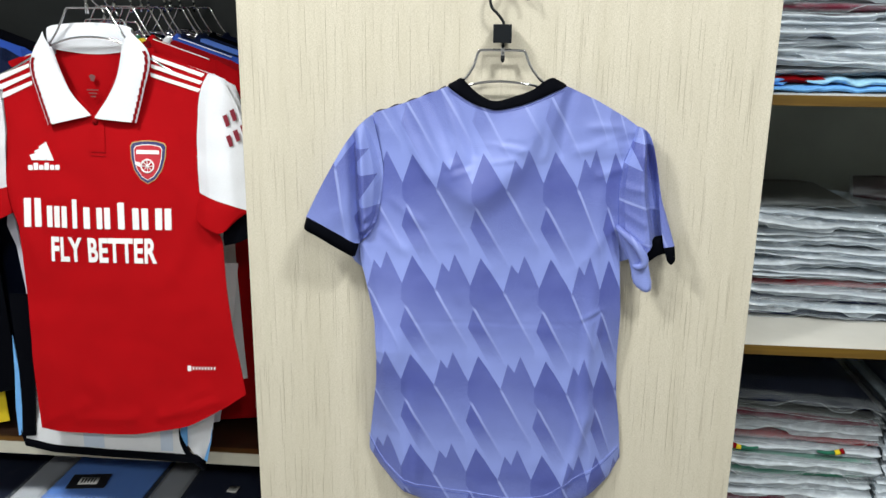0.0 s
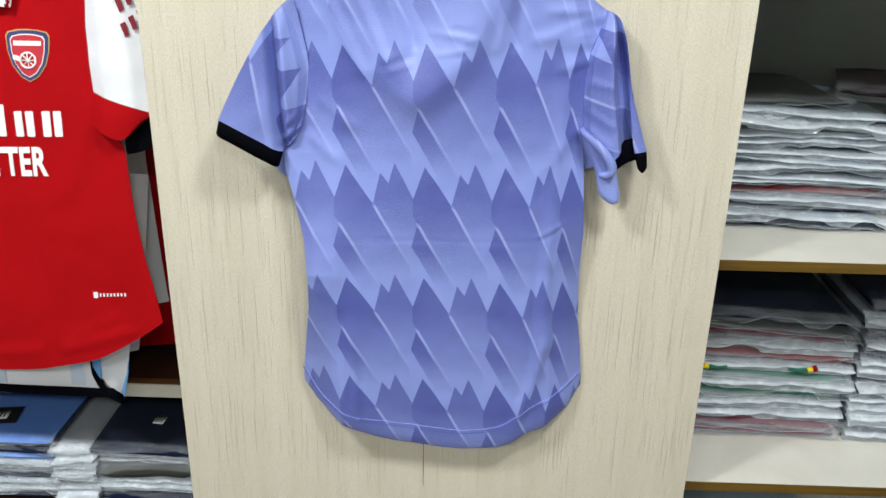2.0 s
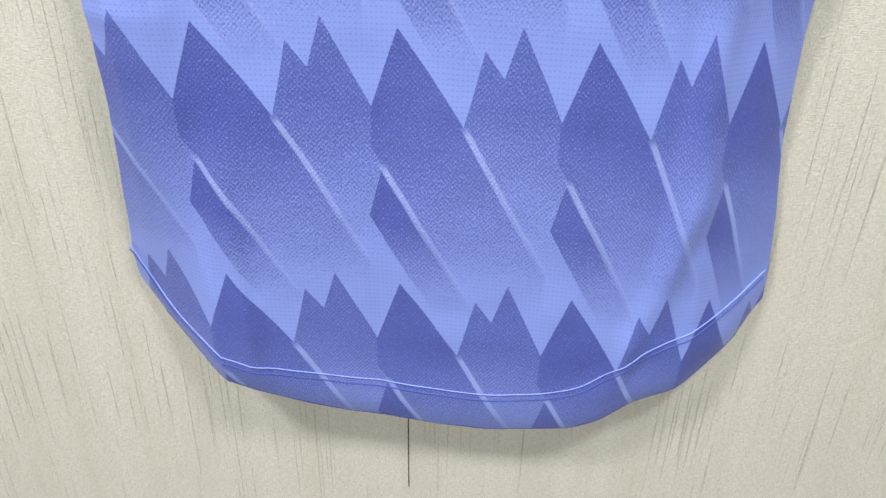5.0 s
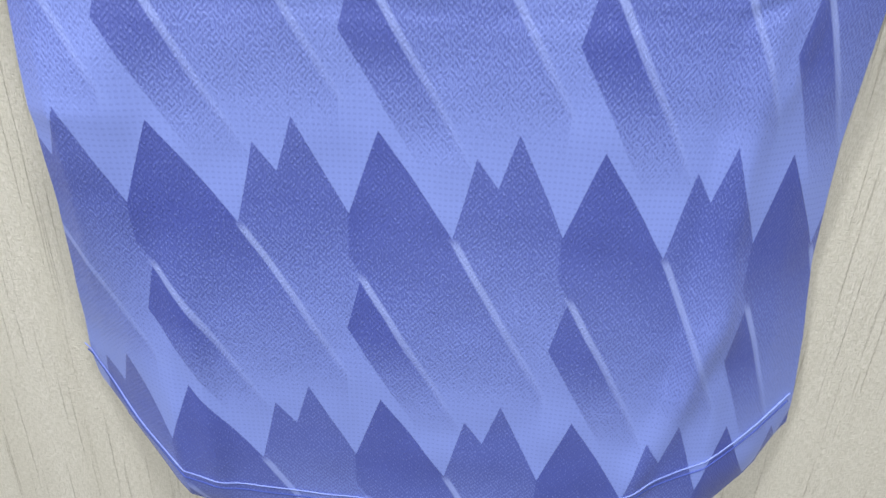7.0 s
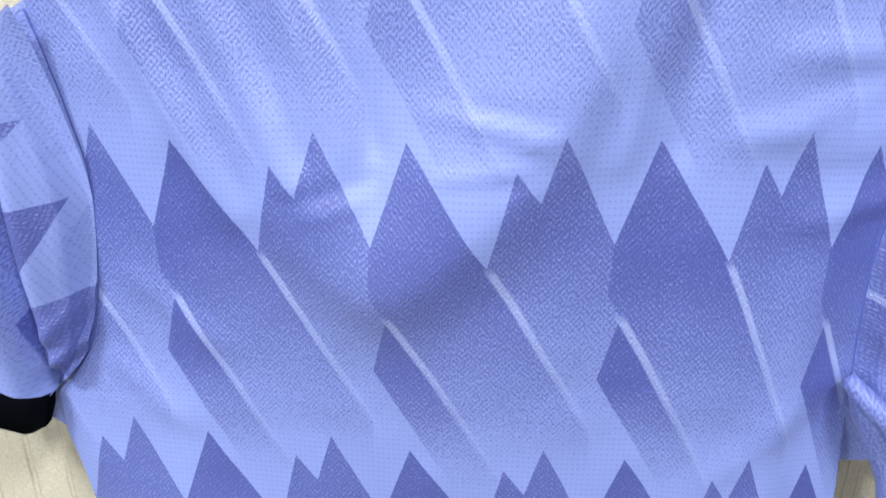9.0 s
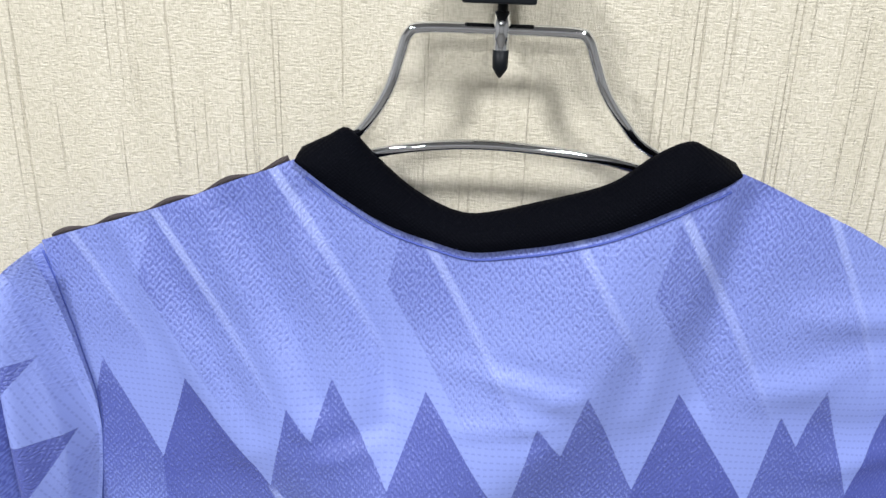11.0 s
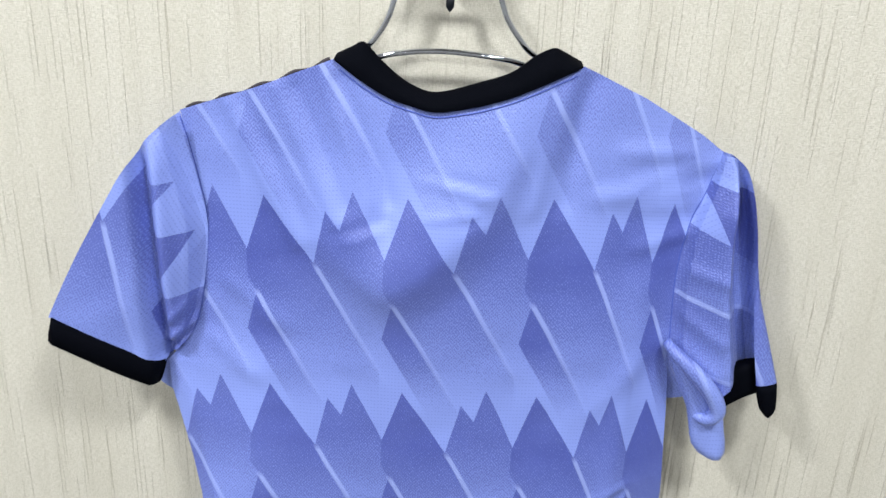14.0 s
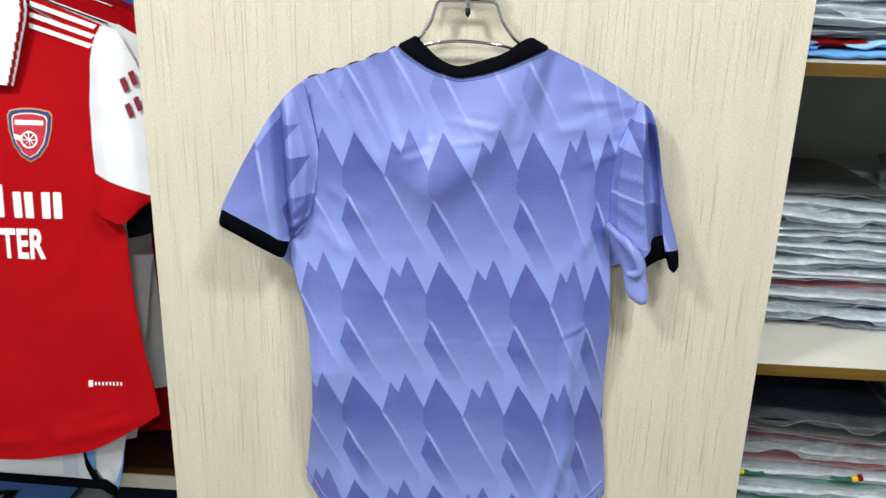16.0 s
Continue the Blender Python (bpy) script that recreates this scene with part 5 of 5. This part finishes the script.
flat(part("side_inset", bm, M_SKY, tails, "sky blue side inset"))
bm = bmesh.new()
slab(bm, [(-0.885, 1.05), (-0.885, 0.88), (-0.889, 0.80), (-0.896, 0.735), (-0.868, 0.738), (-0.850, 0.90), (-0.84, 1.05)][::-1], 1.610, 0.004)
flat(part("side_stripe", bm, M_BLACK, tails, "black side stripe"))

bm = bmesh.new()
lil = [[Vector((a, 1.70 + 0.006 * math.sin(k * 1.9 + j), b)) for k, (a, b) in enumerate(row)] for j, row in enumerate((((-0.62, 1.13), (-0.55, 1.13), (-0.481, 1.125)), ((-0.62, 1.0), (-0.55, 1.0), (-0.481, 1.0)), ((-0.62, 0.90), (-0.55, 0.90), (-0.481, 0.888)), ((-0.62, 0.81), (-0.55, 0.81), (-0.487, 0.82)), ((-0.62, 0.74), (-0.55, 0.734), (-0.505, 0.742), (-0.491, 0.758))[:3]))]
sheet(bm, lil)
part("side_panel", bm, M_LILAC, tails, "pale lilac-white side of the shirt")
bm = bmesh.new()
slab(bm, [(-0.513, 0.692), (-0.505, 0.694), (-0.493, 0.744), (-0.489, 0.775), (-0.495, 0.744)], 1.619, 0.003)
flat(part("side_inset", bm, M_SKY, tails, "sky blue side inset"))

bm = bmesh.new()
slab(bm, [(-0.874, 1.224), (-0.863, 1.206), (-0.857, 1.148), (-0.849, 1.067), (-0.846, 0.971), (-0.855, 0.977), (-0.858, 1.055), (-0.866, 1.147), (-0.880, 1.187)], 1.625, 0.004)
flat(part("side_panel", bm, M_LILAC, tails, "pale lilac-white side of the shirt"))
# tails brought forward about the camera's start, so they fit its view
scaled_from_eye(tails.children_recursive, 0.974, 0.0, 0.0)

# the second rail: dark shirts and a yellow one
for k, (name, label, y, top, hem, body) in enumerate((("black_jersey", "black football shirt on the front of the second rail", 1.640, 1.50, 0.80, M_BLACK), ("yellow_jersey", "yellow football shirt on the second rail", 1.675, 1.44, 0.705, M_YELLOW), ("navy_jersey", "dark navy shirt on the second rail", 1.735, 1.54, 0.80, M_NAVY),
                                                      ("navy_jersey", "dark navy shirt on the second rail", 1.79, 1.545, 0.80, M_NAVY), ("blue_jersey", "blue shirt on the second rail", 1.86, 1.545, 0.80, M_BLUE), ("black_jersey", "black shirt on the second rail", 1.93, 1.55, 0.80, M_BLACK))):
    hung_shirt(name, label, -1.20 if k == 1 else -1.145, y, top, hem, body, M_BLACK if k < 2 else body, M_NAVY, M_WHITE_PRINT if k == 3 else None)
    wire_hanger(-1.20 if k == 1 else -1.145, y + 0.004, top + 0.084)


# ---- bagged shirts, folded and stacked on the shelves ----
def bag_edge(x, seed, lip):
    """The wavy front of a bag: lift of its upper and lower edge (in thicknesses), and how far the lip stands out."""
    upper = 0.55 * noise.noise(Vector((x * 4.0, seed * 3.7, 50))) + 0.85 * noise.noise(Vector((x * 9.5, seed * 1.7, 0))) + 0.40 * noise.noise(Vector((x * 21, seed * 1.7, 5)))
    lower = 0.55 * noise.noise(Vector((x * 4.0, seed * 3.7, 50))) + 0.80 * noise.noise(Vector((x * 9.5, seed * 2.3, 30))) + 0.40 * noise.noise(Vector((x * 24, seed * 2.3, 35)))
    out = lip * (0.75 + 0.9 * noise.noise(Vector((x * 6, seed, 2))) + 0.3 * noise.noise(Vector((x * 25, seed, 6))))
    return upper, lower, max(out, 0.15 * lip)


SECTION = ((1.0, 0.5), (0.6, 1.0), (0.2, 1.03), (0.05, 1.0), (0.0, 0.93), (-0.25, 0.80), (-0.62, 0.66), (-1.0, 0.53), (-0.98, 0.47), (-0.60, 0.36), (-0.25, 0.18), (0.0, 0.06), (0.04, 0.0), (0.3, 0.0), (0.7, 0.0), (1.0, 0.4))


def bag_mesh(seed, wide, deep, thick, lip):
    bm = bmesh.new()
    nx = 76
    rows = []
    for i in range(nx + 1):
        s = i / nx
        x = (s - 0.5) * wide
        pinch = min(1, 20 * min(s, 1 - s) + 0.7)
        upper, lower, out = bag_edge(x, seed, lip)
        row = []
        for k, (a, b) in enumerate(SECTION):
            front = max(0.0, 1 - max(a, 0) * 5)
            y = a * deep if a > 0 else a * out
            wave = upper * b + lower * (1 - b)
            crumple = 0.09 * noise.noise(Vector((x * 34, b * 2.2, seed * 3.1)))
            z = (0.5 + (b - 0.5) * pinch) * thick + front * (0.45 * wave + crumple) * thick
            y += front * 0.004 * noise.noise(Vector((x * 26, b * 3.0, seed * 5.7)))
            row.append(Vector((x + 0.003 * noise.noise(Vector((x * 8, a * 5, seed + 9))), y, z)))
        rows.append(row)
    sheet(bm, rows)
    # the loose mouth of the bag, hanging down over its own front
    rows = []
    for i in range(nx + 1):
        x = (i / nx - 0.5) * wide * 0.99
        out, drop = mouth(x, seed, lip)
        pleat = 0.10 * noise.noise(Vector((x * 30, seed * 2.1, 3)))
        rows.append([Vector((x, 0.014 - f * (0.014 + out) * (1 - 0.25 * f), (1.0 - drop * f ** 1.25 + pleat * f) * thick)) for f in (0.0, 0.2, 0.4, 0.6, 0.8, 1.0)])
    sheet(bm, rows)
    return bm


def mouth(x, seed, lip):
    """How far the film's edge stands out, and how far it hangs (in thicknesses): lifted here and there."""
    lift = noise.noise(Vector((x * 8.5, seed * 2.9, 0))) + 0.45 * noise.noise(Vector((x * 20, seed * 1.3, 5)))
    drop = 1.06 - 2.1 * max(0.0, lift - 0.02) + 0.10 * noise.noise(Vector((x * 15, seed * 3.3, 9)))
    out = lip * (0.62 + 0.45 * noise.noise(Vector((x * 5, seed * 4.1, 3))))
    return max(out, 0.15 * lip), max(drop, 0.35)


def seam_mesh(seed, wide, thick, lip):
    """The milky welded edge along the bag's mouth."""
    pts = []
    for i in range(80):
        x = (i / 79 - 0.5) * wide * 0.985
        out, drop = mouth(x, seed, lip)
        pts.append((x, 0.014 - 0.75 * (0.014 + out) - 0.0003, (1.0 - drop + 0.10 * noise.noise(Vector((x * 30, seed * 2.1, 3)))) * thick))
    return tube(bmesh.new(), pts, [0.00035 + 0.0003 * noise.noise(Vector((p[0] * 30, seed, 8))) for p in pts], 5)


def fold_mesh(seed, wide, deep, thick):
    bm = bmesh.new()
    rows = []
    nx = 22
    for i in range(nx + 1):
        s = i / nx
        x = (s - 0.5) * wide
        pinch = min(1, 6 * min(s, 1 - s) + 0.2)
        row = []
        for k in range(17):
            a = 2 * math.pi * k / 16
            c, d = math.cos(a), math.sin(a)
            y = deep * (0.5 - 0.5 * math.copysign(abs(c) ** 0.35, c))
            z = thick * (0.5 + 0.5 * pinch * math.copysign(abs(d) ** 0.5, d))
            row.append(Vector((x, y + 0.004 * noise.noise(Vector((x * 14, d * 2, seed))), z + 0.12 * thick * noise.noise(Vector((x * 22, c * 3, seed + 4))))))
        rows.append(row)
    sheet(bm, rows)
    return bm


def as_data(name, bm, material):
    data = bpy.data.meshes.new(name)
    bm.to_mesh(data)
    bm.free()
    data.materials.append(material)
    for poly in data.polygons:
        poly.use_smooth = True
    return data


BAGS = {}
FOLDS = {}


SHOWN = ("red", "green", "maroon", "sky blue", "blue", "navy", "black", "dark olive")


def bagged(colour, colour_name, x, y, z, wide, deep, thick, seed, turn=0.0, lip=0.024, group="bagged shirts on the shelves", tilt=0.0):
    clear = colour_name in SHOWN
    key = (seed % 12, round(wide, 3), round(thick, 4), lip, clear)
    if key not in BAGS:
        BAGS[key] = (as_data("bag", bag_mesh(seed % 12, wide, deep, thick, lip), M_BAG_CLEAR if clear else M_BAG), as_data("bag_seam", seam_mesh(seed % 12, wide, thick, lip), M_SEAL))
    fkey = (seed % 3, round(wide, 3), round(thick, 4), colour.name)
    if fkey not in FOLDS:
        FOLDS[fkey] = as_data("folded_shirt", fold_mesh(seed % 3, wide * 0.95, deep * 0.94, thick * 0.80), colour)
    t = thing("bagged_shirt", colour_name + " folded shirt in a clear plastic bag on a stack", "packaged shirt", (x, y, z), group)
    t.rotation_euler = (0, tilt, turn)
    for nm, data, off in (("folded_shirt", FOLDS[fkey], Vector((0, -0.006 if clear else 0.004, thick * 0.05))), ("bag", BAGS[key][0], Vector((0, 0, 0))), ("bag_seam", BAGS[key][1], Vector((0, 0, 0)))):
        ob = new(nm, data)
        ob.parent = t
        ob.location = off
        if nm == "bag":
            ob["label"] = "crinkled clear plastic bag"
    return t


def stack(x, y, z, wide, deep, thick, colours, seed, slope=0.0, uneven=0.3, share=None, **k):
    """Bags of uneven fullness lying on one another."""
    rnd = random.Random(seed)
    share = share or [1 + uneven * rnd.uniform(-1, 1) for _ in colours]
    each = [thick * f * len(colours) / sum(share) for f in share]
    up = z + 0.0008
    for i, (c, nm) in enumerate(colours):
        bagged(c, nm, x + rnd.uniform(-0.006, 0.006), y + rnd.uniform(-0.008, 0.008), up, wide, deep, each[i] * 1.12, seed * 7 + i * 5 + rnd.randrange(6), radians(rnd.uniform(-1.6, 1.6)), tilt=radians(slope * i / len(colours) + rnd.uniform(-1.7, 1.7)), **k)
        up += each[i]


G, SV, WH, BK, MR, NV, RD, SKB, GN, BL, OL, MV = ((M_GREY, "grey"), (M_SILVER, "silver grey"), (M_WHITE, "white"), (M_NAVY, "black"), (M_MAROON, "maroon"), (M_NAVY, "navy"), (M_RED_DARK, "red"), (M_SKY, "sky blue"), (M_GREEN, "green"), (M_BRIGHT_BLUE, "blue"), (M_CHARCOAL, "dark olive"), (M_MAUVE, "mauve grey"))
stack(0.700, 1.695, 1.037, 0.335, 0.30, 0.0148, [BK, SV, BK, SV, RD, WH, SV, SV, SV, G, SV, SV, G, SV], 3, slope=3.0)
stack(1.07, 1.690, 1.037, 0.335, 0.30, 0.0148, [G, SV, SV, BK, SV, SV, G, SV, WH, SV, G], 4)
stack(0.700, 1.690, 0.603, 0.325, 0.30, 0.0205, [MR, MR, G, G, GN, G, GN, SV, RD, G, MR, OL, BK], 5, slope=3.5)
stack(1.030, 1.684, 0.603, 0.325, 0.30, 0.0205, [SV, SV, WH, SV, SV, SV, BK, WH, SV, BK, WH, BK, SV, BK], 6)
stack(0.700, 1.602, 1.505, 0.335, 0.30, 0.0150, [NV, WH, SV, WH, MV, WH, WH, MR, WH, WH, WH, MV, WH, WH], 7, slope=1.5)
stack(1.07, 1.570, 1.477, 0.335, 0.30, 0.0150, [SV, SKB, SV, SV, G, SV, SV, G, SV, MR, SV, SV, G, SV, SV], 8)
stack(0.72, 1.64, 0.17, 0.325, 0.30, 0.022, [SV, G, SV, BK, SV, SV, G, SV], 9)
bagged(M_DARK_MAROON, "maroon", 0.945, 1.775, 1.037 + 14 * 0.0148, 0.33, 0.26, 0.024, 2, radians(-20))
bagged(M_CHARCOAL, "dark olive", 0.64, 1.72, 1.037 + 14 * 0.0148, 0.28, 0.27, 0.020, 1, radians(3))


def loose_shirt(colour, colour_name, x, y, z, wide, deep, thick, seed, turn=0.0):
    """A shirt folded without a bag, its front edge ruffled."""
    t = thing("folded_shirt", colour_name + " folded shirt at the bottom of a stack", "shirt", (x, y, z), "loose folded shirts")
    t.rotation_euler = (0, 0, radians(turn))
    bm = fold_mesh(seed, wide, deep, thick)
    for v in bm.verts:
        f = max(0, 1 - v.co.y / 0.06)
        v.co += f * Vector((0.006 * noise.noise(v.co * 40 + Vector((seed, 0, 0))), 0.012 * noise.noise(Vector((v.co.x * 32, v.co.z * 160, seed))), 0.55 * thick * noise.noise(Vector((v.co.x * 30, seed, 2)))))
    ob = new("cloth_fold", as_data("cloth_fold", bm, colour))
    ob.parent = t
    return t


loose_shirt(M_SKY, "sky blue", 0.705, 1.584, 1.4778, 0.33, 0.28, 0.0125, 2, 5)
loose_shirt(M_CYAN, "pale cyan", 0.735, 1.586, 1.4895, 0.27, 0.28, 0.0130, 5, 2)
loose_shirt(M_RED_DARK, "scarlet", 0.590, 1.592, 1.4905, 0.10, 0.25, 0.0140, 3, -3)
loose_shirt(M_SKY, "sky blue", 0.548, 1.586, 1.4880, 0.045, 0.25, 0.015, 4, 4)

# the other bay
stack(-0.500, 1.655, 0.413, 0.215, 0.28, 0.0173, [NV, WH, SV, WH, OL, WH, WH, NV], 11, lip=0.010, share=[1.3, 0.7, 0.8, 0.7, 2.0, 0.7, 0.7, 1.0])
stack(-0.800, 1.655, 0.413, 0.235, 0.28, 0.0150, [NV, WH, SV, NV, WH, SV, WH, BL, NV, BL], 12, lip=0.012)
stack(-1.125, 1.655, 0.413, 0.265, 0.28, 0.0150, [NV, SV, NV, SV, NV, SV, NV, NV], 13, lip=0.010)
stack(-0.50, 1.650, 0.10, 0.25, 0.28, 0.022, [SV, NV, SV, NV, SV, SV, BL, NV, NV, NV, NV], 14, lip=0.010)
stack(-0.79, 1.650, 0.10, 0.265, 0.28, 0.022, [SV, NV, SV, BL, SV, SV, BL, SV, SV, SV, WH], 15, lip=0.010)


def hang_tag(x, y, z, w, d, turn, card):
    t = thing("price_label", "black card with a white printed label under the plastic" if card else "small white printed label under the plastic", "label", (x, y, z), "labels on the stacks")
    t.rotation_euler = (0, 0, turn)
    if card:
        ob = new("card", as_data("card", boxed(-w / 2, w / 2, -d / 2, d / 2, 0, 0.0012, bevel=0.0004), M_CARD))
        ob.parent = t
        w, d = w * 0.5, d * 0.5
    ob = new("paper", as_data("paper", boxed(-w / 2, w / 2, -d / 2, d / 2, 0.0014, 0.0022), M_PAPER))
    ob.parent = t
    for k in range(5):
        bar = new("print_line", as_data("print_line", boxed(-w * 0.38 + k * w * 0.16, -w * 0.30 + k * w * 0.16, -d * 0.3, d * 0.3, 0.0023, 0.0026), M_CARD))
        bar.parent = t
    return t


hang_tag(-0.825, 1.722, 0.413 + 10 * 0.0150 + 0.0035, 0.085, 0.060, radians(8), True)
hang_tag(-0.495, 1.735, 0.413 + 4 * 0.0345 + 0.0065, 0.022, 0.026, radians(-6), False)
hang_tag(-0.715, 1.660, 0.413 + 9 * 0.0150 + 0.0010, 0.080, 0.030, radians(3), True)


stack(-0.642, 1.642, 0.413, 0.082, 0.285, 0.0172, [WH] * 8, 16, lip=0.012)
stack(-0.954, 1.642, 0.413, 0.068, 0.285, 0.0172, [WH] * 8, 17, lip=0.012)

# striped cuffs that stick out of two bags
for x, z, way in ((0.622, 0.762, -1), (0.738, 0.760, 1)):
    cuff = thing("striped_cuff", "green sleeve cuff with yellow and red bands in a bag", "garment", (x, 1.672, z), "striped cuffs in the stack")
    for a, b, m, nm in ((0.000, 0.034, M_GREEN, "green_band"), (0.034, 0.044, M_YELLOW, "yellow_band"), (0.044, 0.052, M_RED_DARK, "red_band")):
        bm = tube(bmesh.new(), [(x + way * f, 1.672 + 0.05 * f, z - 0.002 + 6.0 * (f - 0.022) ** 2) for f in (a, (a + b) / 2, b)], [0.0025 + 0.07 * a, 0.0025 + 0.035 * (a + b), 0.0025 + 0.07 * b], 10)
        part(nm, bm, m, cuff)
# small striped collar tab of a shirt on the rail
tab = thing("striped_collar", "green collar edge with yellow and red bands on the rail", "garment", (-0.62, 1.72, 1.535))
for k, m in enumerate((M_GREEN, M_YELLOW, M_RED_DARK)):
    bm = bmesh.new()
    slab(bm, [(-0.634 + 0.009 * k, 1.547 - 0.005 * k), (-0.626 + 0.009 * k, 1.538 - 0.005 * k), (-0.617 + 0.009 * k, 1.541 - 0.005 * k), (-0.623 + 0.009 * k, 1.552 - 0.005 * k)], 1.706, 0.02)
    flat(part("band", bm, m, tab))
